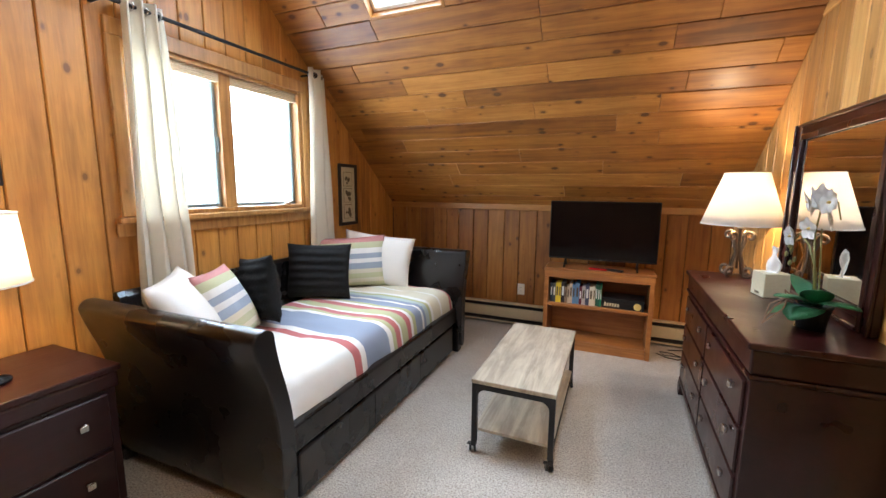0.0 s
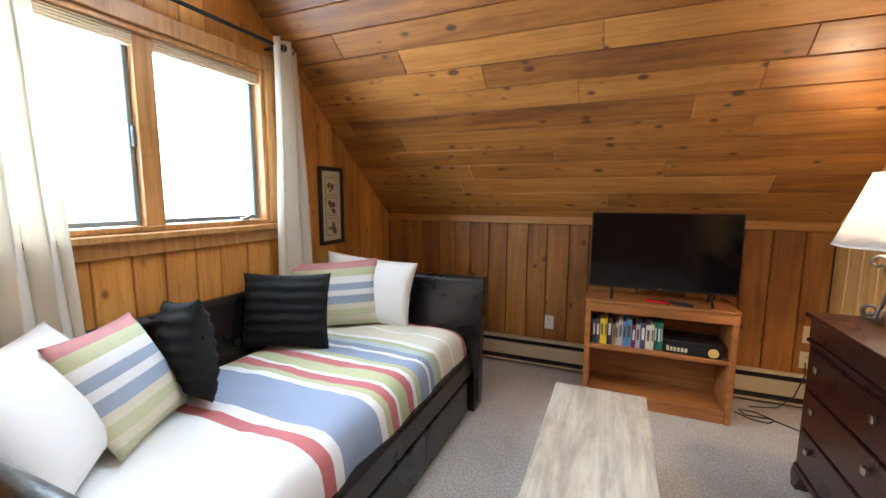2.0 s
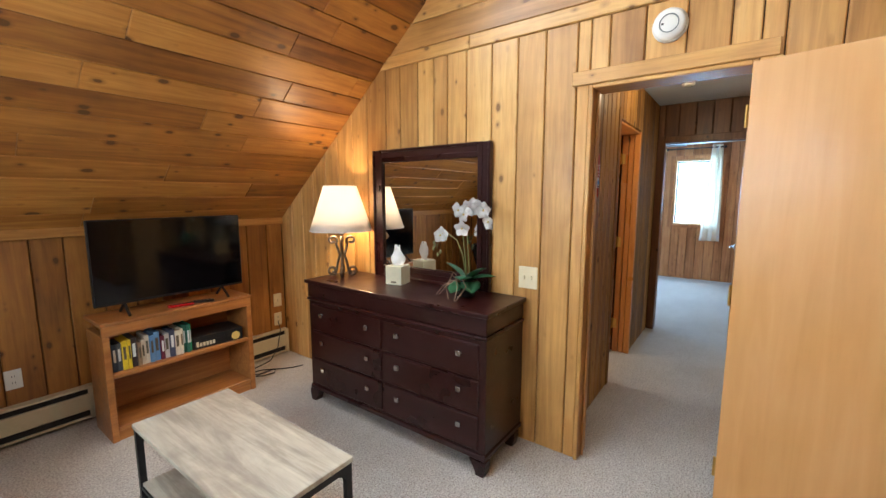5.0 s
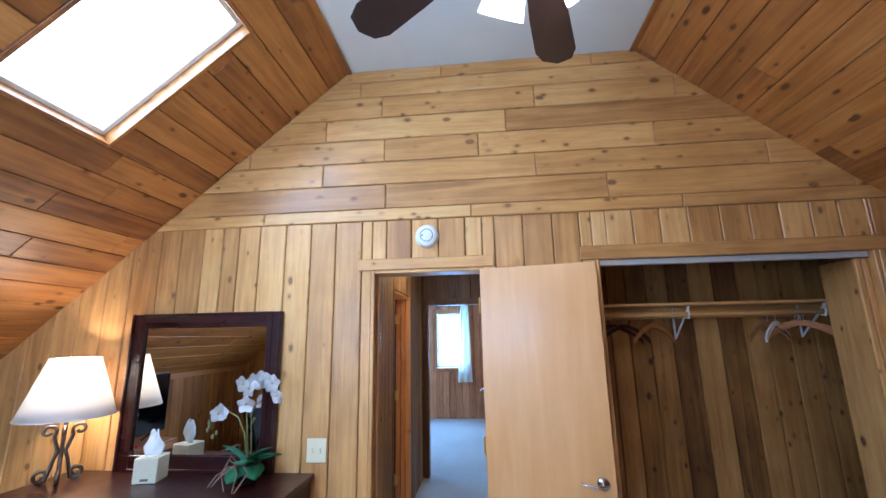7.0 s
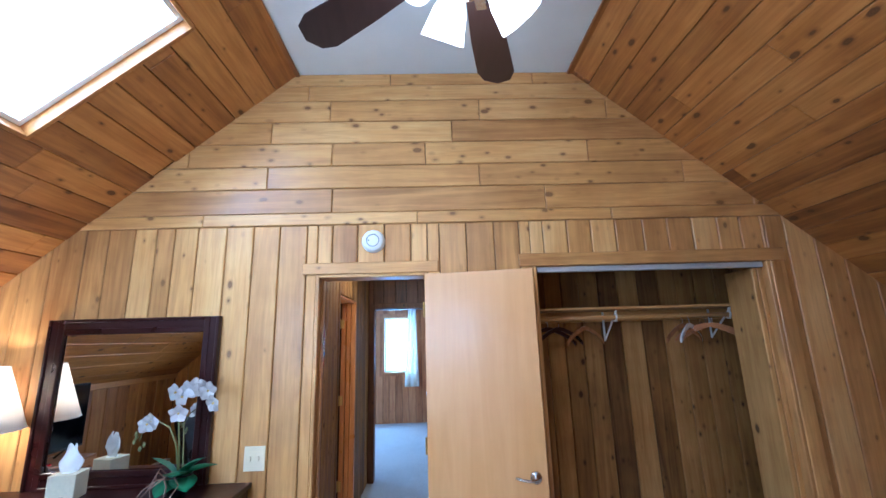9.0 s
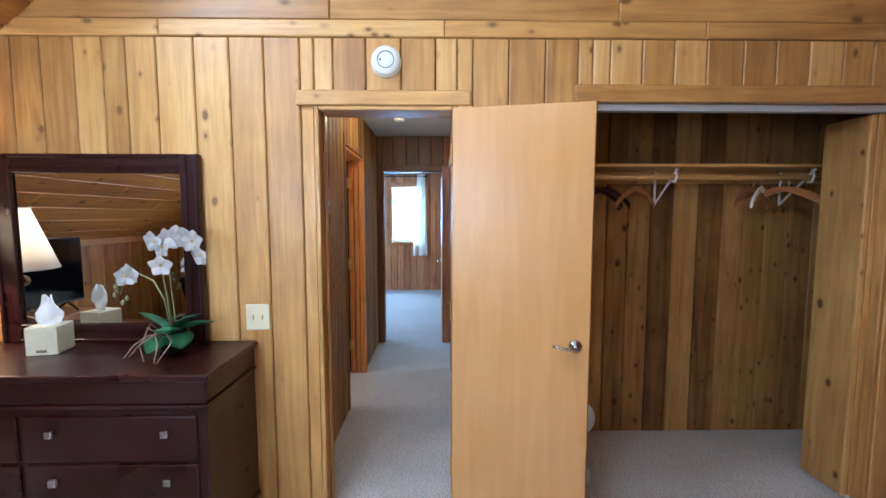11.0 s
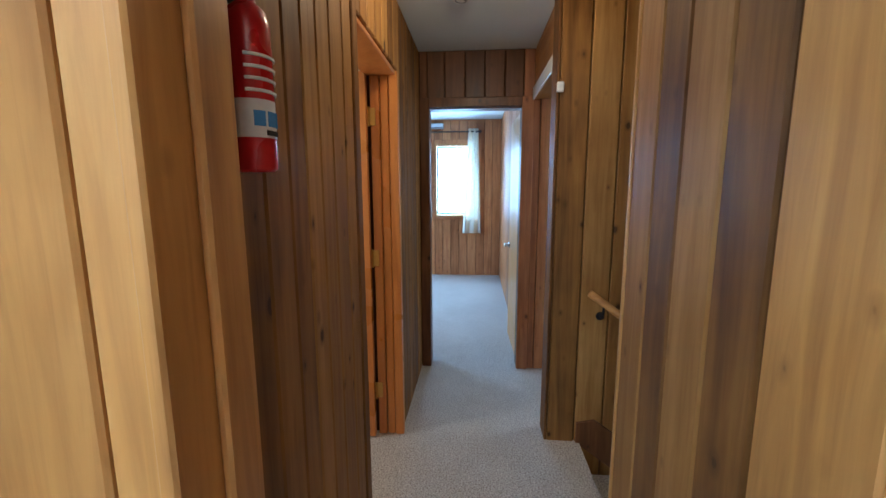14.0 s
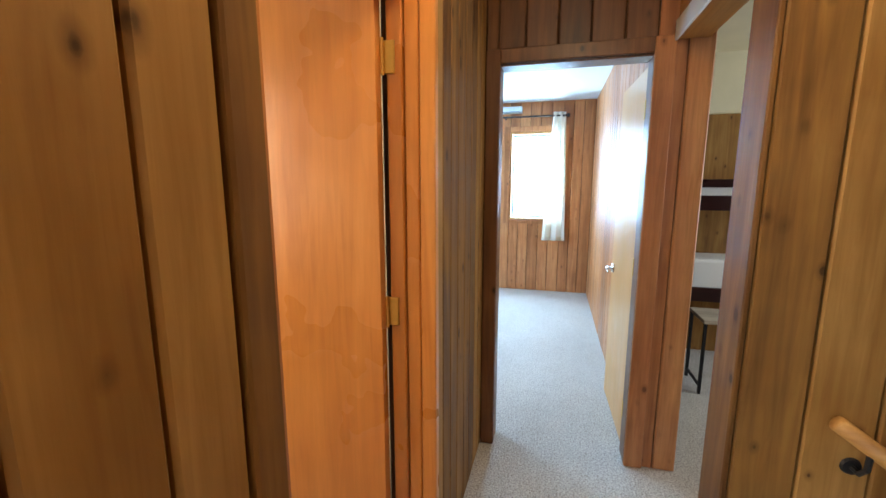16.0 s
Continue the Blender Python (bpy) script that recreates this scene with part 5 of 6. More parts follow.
def orchid():
    x, y, z = 1.435, 2.735, DZ + 0.001
    t = thing("orchid", (x, y, z), "white potted orchid in bloom on the dresser", "plant")
    part("pot", lathe([(0.045, 0), (0.058, 0.085), (0.062, 0.09), (0.062, 0.10), (0.054, 0.10), (0.05, 0.08)], (x, y, z), 20), M["black_plastic"], t, "small black pot", smooth=True)
    for yaw, lift, ln, w in ((200, 12, 0.16, 0.12), (255, 30, 0.18, 0.10), (300, 8, 0.17, 0.11), (110, 38, 0.16, 0.09), (170, -22, 0.15, 0.13), (225, -18, 0.15, 0.13)):
        part("leaf", petal_mesh(pose(x, y, z + 0.095, 0, 0, yaw) @ pose(0, 0, 0, 0, -lift, 0), ln, w), M["leaf"], t, smooth=True)
    stem1 = [(x, y, z + 0.09), (x - 0.01, y + 0.01, z + 0.25), (x - 0.02, y + 0.02, z + 0.38), (x - 0.02, y - 0.005, z + 0.48), (x - 0.02, y - 0.06, z + 0.525), (x - 0.02, y - 0.13, z + 0.505), (x - 0.02, y - 0.165, z + 0.445)]
    stem2 = [(x + 0.01, y + 0.01, z + 0.09), (x, y + 0.03, z + 0.24), (x - 0.02, y + 0.06, z + 0.33), (x - 0.03, y + 0.13, z + 0.37), (x - 0.03, y + 0.18, z + 0.33), (x - 0.03, y + 0.20, z + 0.27)]
    for s in (stem1, stem2):
        part("stem", tube(s, 0.0045, 7, taper=0.5), M["stem"], t, smooth=True)
    part("stake", tube([(x + 0.012, y - 0.012, z + 0.08), (x - 0.008, y, z + 0.40)], 0.003, 6), M["stem"], t)
    rng = random.Random(3)
    spots = [stem1[3], stem1[4], ((x - 0.02), y - 0.03, z + 0.515), (x - 0.02, y - 0.095, z + 0.52), stem1[5], stem1[6], (x - 0.02, y + 0.01, z + 0.40), stem2[3], (x - 0.03, y + 0.155, z + 0.355), (x - 0.025, y + 0.03, z + 0.505)]
    for n, s in enumerate(spots):
        base = Matrix.Translation(Vector(s) + Vector((-0.02, 0, 0))) @ pose(0, 0, 0, rng.uniform(-25, 25), rng.uniform(-110, -80), rng.uniform(-30, 30))
        f = bmesh.new()
        for k in range(5):
            joined(f, petal_mesh(base @ pose(0, 0, 0, 0, -12, 72 * k + rng.uniform(-8, 8)), rng.uniform(0.044, 0.054), rng.uniform(0.044, 0.054)))
        b = part("blossom", f, M["petal"], t, smooth=True)
        part("lip", lathe([(0.002, 0), (0.006, 0.005), (0.004, 0.012), (0.001, 0.015)], (0, 0, 0), 8, base), M["petal_core"], b)
    for n in range(5):
        part("bud", lathe([(0.002, 0), (0.008, 0.008), (0.007, 0.018), (0.002, 0.026)], (x - 0.03 + rng.uniform(-0.01, 0.01), y + 0.19 + rng.uniform(-0.02, 0.03), z + 0.22 + 0.018 * n), 8), M["stem"], t)
    for n in range(6):
        a = radians(90 + 22 * n)
        pts = [(x + 0.05 * math.cos(a), y + 0.05 * math.sin(a), z + 0.09)] + [(x + r * math.cos(a + rng.uniform(-0.3, 0.3)), y + r * math.sin(a + rng.uniform(-0.3, 0.3)), z + h) for r, h in ((0.09, 0.10 + rng.uniform(-0.03, 0.04)), (0.13, 0.05 + rng.uniform(0, 0.04)), (0.17, 0.008))]
        part("aerial_root", tube(pts, 0.004, 6, taper=0.6), M["root"], t)


orchid()


# ---- plates, heater, picture and cable on the walls ----
def wall_plate(name, place, way, w, h, label, toggles, mat, category):
    """way: 'x' on the east wall, 'y' on the north wall."""
    t = thing(name, place, label, category)
    x, y, z = place

    def bx(u0, u1, v0, v1, w0, w1, bev=0.0):
        if way == "x":
            return box(x - w1, x - w0, y + u0, y + u1, z + v0, z + v1, bev)
        return box(x + u0, x + u1, y - w1, y - w0, z + v0, z + v1, bev)

    part("plate", bx(-w / 2, w / 2, -h / 2, h / 2, 0.0, 0.006, 0.002), mat, t)
    for u, kind in toggles:
        if kind == "switch":
            part("toggle", bx(u - 0.005, u + 0.005, -0.012, 0.012, 0.006, 0.016, 0.001), mat, t)
        else:
            for v in (-0.02, 0.02):
                part("socket", bx(u - 0.014, u + 0.014, v - 0.013, v + 0.013, 0.006, 0.008), mat, t)
                for du in (-0.006, 0.006):
                    part("slot", bx(u + du - 0.0012, u + du + 0.0012, v - 0.005, v + 0.006, 0.008, 0.0086), M["slot"], t)
    return t


wall_plate("light_switch", (WALL_E, 2.434, 1.008), "x", 0.115, 0.128, "almond double light switch plate on the pine wall", ((-0.023, "switch"), (0.023, "switch")), M["almond"], "switch")
wall_plate("power_outlet", (-0.19, WALL_N, 0.39), "y", 0.075, 0.118, "white duplex outlet on the knee wall", ((0, "outlet"),), M["white_plastic"], "outlet")
wall_plate("power_outlet", (1.535, WALL_N, 0.335), "y", 0.075, 0.118, "almond duplex outlet on the knee wall", ((0, "outlet"),), M["almond"], "outlet")
wall_plate("thermostat_plate", (1.54, WALL_N, 0.515), "y", 0.08, 0.12, "almond blank plate above the outlet", ((0, "switch"),), M["almond"], "plate")


def heater(a, b):
    t = thing("baseboard_heater", ((a + b) / 2, WALL_N, 0), "long beige electric baseboard heater on the knee wall", "heater", "baseboard heaters")
    part("back_plate", box(a, b, WALL_N - 0.014, WALL_N - 0.001, 0.02, 0.235), M["tape"], t)
    part("top_cover", box(a, b, WALL_N - 0.062, WALL_N - 0.014, 0.222, 0.236, 0.003), M["tape"], t)
    part("upper_slot", box(a + 0.02, b - 0.02, WALL_N - 0.045, WALL_N - 0.014, 0.186, 0.221), M["slot"], t)
    part("front_panel", box(a, b, WALL_N - 0.064, WALL_N - 0.05, 0.078, 0.186, 0.004), M["tape"], t)
    part("lower_slot", box(a + 0.02, b - 0.02, WALL_N - 0.05, WALL_N - 0.014, 0.036, 0.078), M["slot"], t)
    part("foot_strip", box(a, b, WALL_N - 0.06, WALL_N - 0.045, 0.022, 0.036), M["tape"], t)
    for x in (a, b - 0.03):
        part("end_cap", box(x - 0.002, x + 0.032, WALL_N - 0.066, WALL_N - 0.0005, 0.018, 0.238, 0.003), M["tape"], t)


heater(-1.70, 0.16)
heater(0.90, 1.598)
cab = [(1.09, 4.62, 0.006), (1.16, 4.55, 0.006), (1.25, 4.53, 0.006), (1.30, 4.58, 0.008), (1.22, 4.66, 0.008), (1.12, 4.66, 0.012), (1.14, 4.58, 0.014), (1.28, 4.60, 0.006), (1.40, 4.50, 0.006), (1.52, 4.46, 0.006)]
smooth_cab = []
for p, q in zip(cab, cab[1:]):
    smooth_cab += [tuple(p[k] + (q[k] - p[k]) * s / 4 for k in range(3)) for s in range(4)]
cable = lone("power_cable", tube(smooth_cab, 0.004, 6), M["black_plastic"], "loose black power cable lying on the carpet", "cable", smooth=True)
lone("power_cable", tube([(1.53, WALL_N - 0.012, 0.315), (1.52, 4.84, 0.25), (1.46, 4.80, 0.10), (1.36, 4.76, 0.02), (1.20, 4.74, 0.006)], 0.004, 6), M["black_plastic"], "black power cable plugged into the wall outlet", "cable", smooth=True)


def picture(y0, y1, z0, z1, prints, label):
    t = thing("picture_frame", (WALL_W, (y0 + y1) / 2, z0), label, "picture")
    for a, b, c, d in ((y0, y0 + 0.03, z0, z1), (y1 - 0.03, y1, z0, z1), (y0 + 0.03, y1 - 0.03, z0, z0 + 0.03), (y0 + 0.03, y1 - 0.03, z1 - 0.03, z1)):
        part("frame_bar", box(WALL_W + 0.001, WALL_W + 0.026, a, b, c, d, 0.004), M["black_frame"], t)
    part("mat", box(WALL_W + 0.002, WALL_W + 0.010, y0 + 0.028, y1 - 0.028, z0 + 0.028, z1 - 0.028), M["mat_board"], t)
    n = prints
    step = (z1 - z0 - 0.12) / n
    for k in range(n):
        a, b, c, d = y0 + 0.075, y1 - 0.075, z0 + 0.065 + step * k, z0 + 0.045 + step * (k + 1)
        pr = part("print_border", box(WALL_W + 0.009, WALL_W + 0.0115, a, b, c, d), M["print_ink"], t)
        part("print", box(WALL_W + 0.011, WALL_W + 0.0125, a + 0.004, b - 0.004, c + 0.004, d - 0.004), M["mat_board"], pr)
        for q in range(7):
            rr = random.Random(100 * k + q)
            part("print_blot", lathe([(rr.uniform(0.012, 0.024), 0), (0.008, 0.0012)], (WALL_W + 0.0125, rr.uniform(a + 0.03, b - 0.03), rr.uniform(c + 0.03, d - 0.035)), 9, pose(0, 0, 0, 0, 90, 0)), M["print_ink"], pr)


picture(3.87, 4.152, 1.075, 1.657, 3, "narrow black-framed picture of three small prints")
picture(1.22, 1.585, 1.43, 1.85, 1, "black-framed picture above the nightstand")


# ---- curtains ----
def curtain(t, x, y0, y1, z0, z1, folds, flare, mat):
    bm = bmesh.new()
    ny, nz = folds * 10, 24
    g = []
    for j in range(nz + 1):
        v = j / nz
        row = []
        for k in range(ny + 1):
            u = k / ny
            amp = 0.034 * (0.75 + 0.35 * v)
            ph = 2 * math.pi * folds * u
            wob = 0.012 * noise.noise(Vector((u * 6, v * 3, y0)))
            y = y0 + (y1 - y0) * u + flare * (1 - v) * (u - 0.35) + 0.010 * math.sin(2 * ph)
            row.append(bm.verts.new((x + amp * math.sin(ph + 0.5 * math.sin(3 * v)) + wob, y, z0 + (z1 - z0) * v)))
        g.append(row)
    for a, b in zip(g, g[1:]):
        for k in range(ny):
            bm.faces.new((a[k], a[k + 1], b[k + 1], b[k]))
    ob = part("cloth", bm, mat, t, smooth=True)
    ob.modifiers.new("thickness", "SOLIDIFY").thickness = 0.003
    return ob


def curtain_set(x, z_rod, ya, yb, panels, out, label, mat):
    rod = thing("curtain_rod", (x, (ya + yb) / 2, z_rod), "black metal curtain rod above the window", "curtain rod", "curtain rods")
    part("rod", tube([(x, ya, z_rod), (x, yb, z_rod)], 0.011, 10), M["black_metal"], rod)
    for y in (ya, yb):
        part("finial", lathe([(0.012, -0.02), (0.022, -0.012), (0.024, 0.0), (0.022, 0.012), (0.012, 0.02)], (x, y, z_rod), 14, pose(0, 0, 0, 90, 0, 0)), M["black_metal"], rod, smooth=True)
    for y in (ya + 0.06, yb - 0.06):
        wall = x - out * 0.085
        part("bracket", box(min(x, wall), max(x, wall), y - 0.008, y + 0.008, z_rod - 0.02, z_rod - 0.010), M["black_metal"], rod)
    for y0, y1, z0, folds, flare in panels:
        t = thing("curtain", (x, (y0 + y1) / 2, z0), label, "curtain", "curtains")
        curtain(t, x, y0, y1, z0, z_rod + 0.045, folds, flare, mat)
        for k in range(folds * 2):
            y = y0 + (y1 - y0) * (k + 0.5) / (folds * 2)
            part("grommet", lathe([(0.017, -0.002), (0.024, -0.002), (0.024, 0.002), (0.017, 0.002)], (x, y, z_rod), 12, pose(0, 0, 0, 90, 0, 0)), M["nickel"], t)


M["curtain_sheer"] = shade_cloth("white_curtain_linen", (0.90, 0.86, 0.76, 1), 0.42)
curtain_set(-1.645, 2.335, 1.93, 3.50, ((2.075, 2.285, 0.78, 3, 0.11), (3.42, 3.60, 0.82, 2, 0.15)), 1, "off-white grommet curtain hanging beside the window", M["curtain_sheer"])
curtain_set(FAR_X - 0.085, 2.285, 1.76, 2.60, ((1.79, 1.94, 0.705, 2, 0.14),), -1, "pale blue-white curtain hanging at the bedroom window", M["curtain_sheer"])


# ---- nightstand and its lamp ----
def nightstand():
    x0, x1, y0, y1, z = -1.70, -1.20, 1.02, 1.66, 0.70
    t = thing("nightstand", ((x0 + x1) / 2, (y0 + y1) / 2, 0), "dark mahogany nightstand with nickel knobs beside the daybed", "nightstand")
    part("top", box(x0, x1 + 0.012, y0 - 0.012, y1 + 0.012, z - 0.028, z, 0.006, seg=2), M["mahogany"], t)
    part("moulding", box(x0, x1 + 0.004, y0 - 0.004, y1 + 0.004, z - 0.10, z - 0.0285, 0.012, seg=2), M["mahogany"], t)
    part("body", box(x0, x1 - 0.012, y0 + 0.006, y1 - 0.006, 0.08, z - 0.1005, 0.003), M["mahogany"], t)
    for k in range(2):
        z0 = 0.10 + 0.25 * k
        d = part("drawer", box(x1 - 0.012, x1 + 0.004, y0 + 0.04, y1 - 0.04, z0, z0 + 0.235, 0.005), M["mahogany"], t)
        for y in (y0 + 0.14, y1 - 0.14):
            b = part("knob", box(x1 + 0.004, x1 + 0.009, y - 0.006, y + 0.006, z0 + 0.13, z0 + 0.142), M["nickel"], d, "square brushed nickel knob")
            part("knob_face", box(x1 + 0.009, x1 + 0.024, y - 0.015, y + 0.015, z0 + 0.121, z0 + 0.151, 0.004), M["nickel"], b)
    for x in (x0, x1 - 0.06):
        for y in (y0, y1 - 0.06):
            part("foot", box(x, x + 0.055, y, y + 0.055, 0, 0.08, 0.006), M["mahogany"], t)
    lx, ly = -1.42, 1.36
    lamp = thing("nightstand_lamp", (lx, ly, z), "small lit lamp with a white drum shade", "lamp")
    part("base", lathe([(0.06, 0.001), (0.06, 0.012), (0.02, 0.03), (0.012, 0.08), (0.022, 0.12), (0.035, 0.18), (0.02, 0.26), (0.008, 0.30), (0.008, 0.42)], (lx, ly, z), 20), M["black_metal"], lamp, smooth=True)
    s = part("shade", lathe([(0.152, 0.375), (0.135, 0.635)], (lx, ly, z), 40, closed=False), M["lampshade"], lamp, "white linen drum shade", smooth=True)
    s.modifiers.new("thickness", "SOLIDIFY").thickness = 0.002
    for r, h in ((0.152, 0.375), (0.135, 0.635)):
        part("shade_ring", tube([(lx + r * math.cos(2 * math.pi * k / 40), ly + r * math.sin(2 * math.pi * k / 40), z + h) for k in range(41)], 0.004, 5), M["white_cloth"], s)


nightstand()


# ---- ceiling fan ----
def ceiling_fan():
    c = FAN
    t = thing("ceiling_fan", (c.x, c.y, FLAT_Z), "dark-bladed ceiling fan at rest with four lit frosted shades", "ceiling fan")
    part("canopy", lathe([(0.07, FLAT_Z - 0.06), (0.075, FLAT_Z - 0.02), (0.065, FLAT_Z - 0.001)], (c.x, c.y, 0), 20), M["nickel"], t, smooth=True)
    part("downrod", lathe([(0.013, c.z + 0.09), (0.013, FLAT_Z - 0.05)], (c.x, c.y, 0), 12), M["nickel"], t)
    part("motor", lathe([(0.03, -0.07), (0.09, -0.05), (0.105, 0.0), (0.10, 0.05), (0.06, 0.09), (0.02, 0.11)], c, 24), M["nickel"], t, smooth=True)
    part("light_hub", lathe([(0.012, -0.20), (0.035, -0.18), (0.04, -0.12), (0.05, -0.07)], c, 16), M["nickel"], t, smooth=True)
    for k in range(5):
        a = -16.0 + 72 * k
        m = Matrix.Translation(c) @ pose(0, 0, -0.02, 0, 0, a) @ pose(0, 0, 0, 9, 0, 0)
        b = bmesh.new()
        board([(0.19, -0.048), (0.40, -0.066), (0.58, -0.075), (0.635, -0.055), (0.66, 0.0), (0.635, 0.055), (0.58, 0.075), (0.40, 0.066), (0.19, 0.044)], lambda u, v, w: m @ Vector((u, v, w)), 0.007, 0.002, b)
        bl = part("blade", b, M["fan_blade"], t, "dark walnut blade")
        part("blade_iron", box(0.09, 0.24, -0.018, 0.018, -0.006, 0.0, 0.002, m=m), M["nickel"], bl)
    for a in (25, 115, 205, 295):
        d = Vector((math.cos(radians(a)), math.sin(radians(a)), 0))
        part("lamp_arm", tube([c + Vector((0, 0, -0.12)), c + d * 0.06 + Vector((0, 0, -0.115)), c + d * 0.085 + Vector((0, 0, -0.125))], 0.009, 8), M["nickel"], t)
        m = Matrix.Translation(c + d * 0.08 + Vector((0, 0, -0.115))) @ (d * 0.62 + Vector((0, 0, -0.66))).to_track_quat("Z", "Y").to_matrix().to_4x4()
        sh = part("glass_shade", lathe([(0.022, 0.0), (0.034, 0.012), (0.05, 0.05), (0.058, 0.09), (0.066, 0.125), (0.06, 0.126), (0.052, 0.09), (0.044, 0.05), (0.02, 0.014)], (0, 0, 0), 20, m, closed=False), M["frosted"], t, "lit frosted bell shade", smooth=True)
        sh.visible_shadow = False


ceiling_fan()


# ---- the doors ----
def lever(parent, m, mat):
    h = part("handle", lathe([(0.032, 0.0), (0.032, 0.006), (0.026, 0.014), (0.012, 0.018), (0.012, 0.05)], (0, 0, 0), 20, m), mat, parent, "nickel lever handle", smooth=True)
    part("lever", tube([m @ Vector(p) for p in ((0, 0, 0.045), (0.03, 0.004, 0.05), (0.07, 0.0, 0.05), (0.105, -0.008, 0.047))], 0.009, 8, taper=0.7), mat, h, smooth=True)


def great_room_door():
    hinge, free = Vector((1.575, 1.472, 0)), Vector((1.446, 0.845, 0))
    d = (free - hinge).normalized()
    w = (free - hinge).length
    yaw = math.degrees(math.atan2(d.y, d.x))
    m = Matrix.Translation(hinge) @ pose(0, 0, 0, 0, 0, yaw)
    t = thing("door_1", hinge, "flush birch door standing wide open against the wall", "door", kind="structure")
    leaf = part("leaf", box(0, w, 0, 0.036, 0.012, 2.012, 0.002, m=m), M["door_birch"], t)
    face = m @ pose(w - 0.062, 0.0, 0.905, 90, 0, 0) @ pose(0, 0, 0, 0, 0, 180)
    lever(leaf, face, M["nickel"])
    for z in (0.25, 1.05, 1.80):
        part("hinge", tube([m @ Vector((-0.006, 0.002, z - 0.045)), m @ Vector((-0.006, 0.002, z + 0.045))], 0.006, 8), M["brass"], t)


great_room_door()


def side_door():
    t = thing("door_2", (3.44, 2.38, 0), "varnished orange fir door standing open into the small room", "door", kind="structure")
    leaf = part("leaf", box(3.402, 3.438, 2.385, 3.05, 0.012, 2.025, 0.002), M["orange_fir"], t)
    for z in (0.28, 1.055, 1.807):
        h = part("hinge", box(3.440, 3.4495, 2.345, 2.384, z - 0.045, z + 0.045, 0.002), M["brass"], t, "worn brass hinge")
        part("pin", tube([(3.434, 2.380, z - 0.05), (3.434, 2.380, z + 0.05)], 0.006, 8), M["brass"], h)


side_door()


def bedroom_door():
    t = thing("door_3", (4.51, 1.487, 0), "flush birch bedroom door standing open along the wall", "door", kind="structure")
    m = pose(4.53, 1.474, 0, 0, 0, 1.8)
    leaf = part("leaf", box(0, 0.66, -0.036, 0, 0.012, 2.01, 0.002, m=m), M["door_birch"], t)
    lever(leaf, m @ pose(0.60, 0.0, 0.90, -90, 0, 0) @ pose(0, 0, 0, 0, 0, 180), M["nickel"])
    for z in (0.25, 1.03, 1.80):
        part("hinge", box(4.502, 4.528, 1.462, 1.490, z - 0.045, z + 0.045, 0.002), M["brass"], t, "brass hinge")


bedroom_door()


def bifold():
    t = thing("bifold_door", (1.75, -0.65, 0), "folded pine bifold closet door beside the opening", "door")
    for k, y in enumerate((-0.672, -0.636)):
        p = part("door_panel", box(1.662, 1.90, y, y + 0.028, 0.02, 2.01, 0.003), M["hall_pine"], t)
        part("edge_strip", box(1.650, 1.6615, y, y + 0.028, 0.02, 2.01, 0.002), M["trim_pine_z"], p)
    part("pivot", box(1.66, 1.70, -0.665, -0.645, 0.0, 0.0195), M["white_plastic"], t)


bifold()


# ---- in the closet ----
closet_shelf = thing("closet_shelf", (2.2, -0.08, 1.79), "pine closet shelf on white brackets", "shelf")
part("shelf_board", box(2.06, 2.352, -1.138, 0.978, 1.80, 1.818, 0.002), M["closet_rod"], closet_shelf)
part("cleat", box(2.335, 2.353, -1.138, 0.978, 1.72, 1.798), M["closet_rod"], closet_shelf)
for y in (0.10, -0.74):
    b = part("bracket", tube([(2.33, y, 1.795), (2.33, y, 1.58), (2.08, y, 1.79)], 0.008, 6), M["white_plastic"], closet_shelf, "white steel bracket")
    part("hook", tube([(2.10, y, 1.79), (2.085, y, 1.745), (2.10, y, 1.715), (2.13, y, 1.72)], 0.007, 6), M["white_plastic"], b)
lone("closet_rod", tube([(2.11, -1.138, 1.742), (2.11, 0.978, 1.742)], 0.017, 12), M["closet_rod"], "round pine clothes rod across the closet", "rod", smooth=True)


def hanger_mesh(parent, m, mat):
    arm = [(-0.21, -0.105), (-0.18, -0.075), (-0.10, -0.03), (-0.03, -0.004), (0.0, 0.0), (0.03, -0.004), (0.10, -0.03), (0.18, -0.075), (0.21, -0.105)]
    b = bmesh.new()
    rings = [[b.verts.new(m @ Vector(p)) for p in ((-0.006, u, v - 0.016), (0.006, u, v - 0.016), (0.006, u, v + 0.012), (-0.006, u, v + 0.012))] for u, v in arm]
    for p, q in zip(rings, rings[1:]):
        for k in range(4):
            b.faces.new((p[k], p[(k + 1) % 4], q[(k + 1) % 4], q[k]))
    b.faces.new(rings[0][::-1])
    b.faces.new(rings[-1])
    part("hanger_arm", b, mat, parent)
    part("hook", tube([m @ Vector(p) for p in [(0, 0, 0.0), (0, 0, 0.045)] + [(0, 0.020 * math.sin(radians(a)) , 0.064 - 0.020 * math.cos(radians(a))) for a in range(0, 200, 25)]], 0.002, 6), M["nickel"], parent, "wire hook")


for n, (y, yaw, mat, word) in enumerate(((-0.39, 28, "oak", "natural wood"), (-0.44, 40, "white_plastic", "white"), (-0.56, -24, "oak", "natural wood"), (-0.61, -30, "oak", "natural wood"), (0.33, 34, "oak", "natural wood"), (0.52, 24, "mahogany", "dark wood"), (0.60, 12, "mahogany", "dark wood"))):
    m = pose(2.11, y, 1.675, 0, 0, yaw)
    hg = thing("clothes_hanger", (2.11, y, 1.675), word + " clothes hanger hooked on the closet rod", "hanger", "hangers on the rod")
    hanger_mesh(hg, m, M[mat])


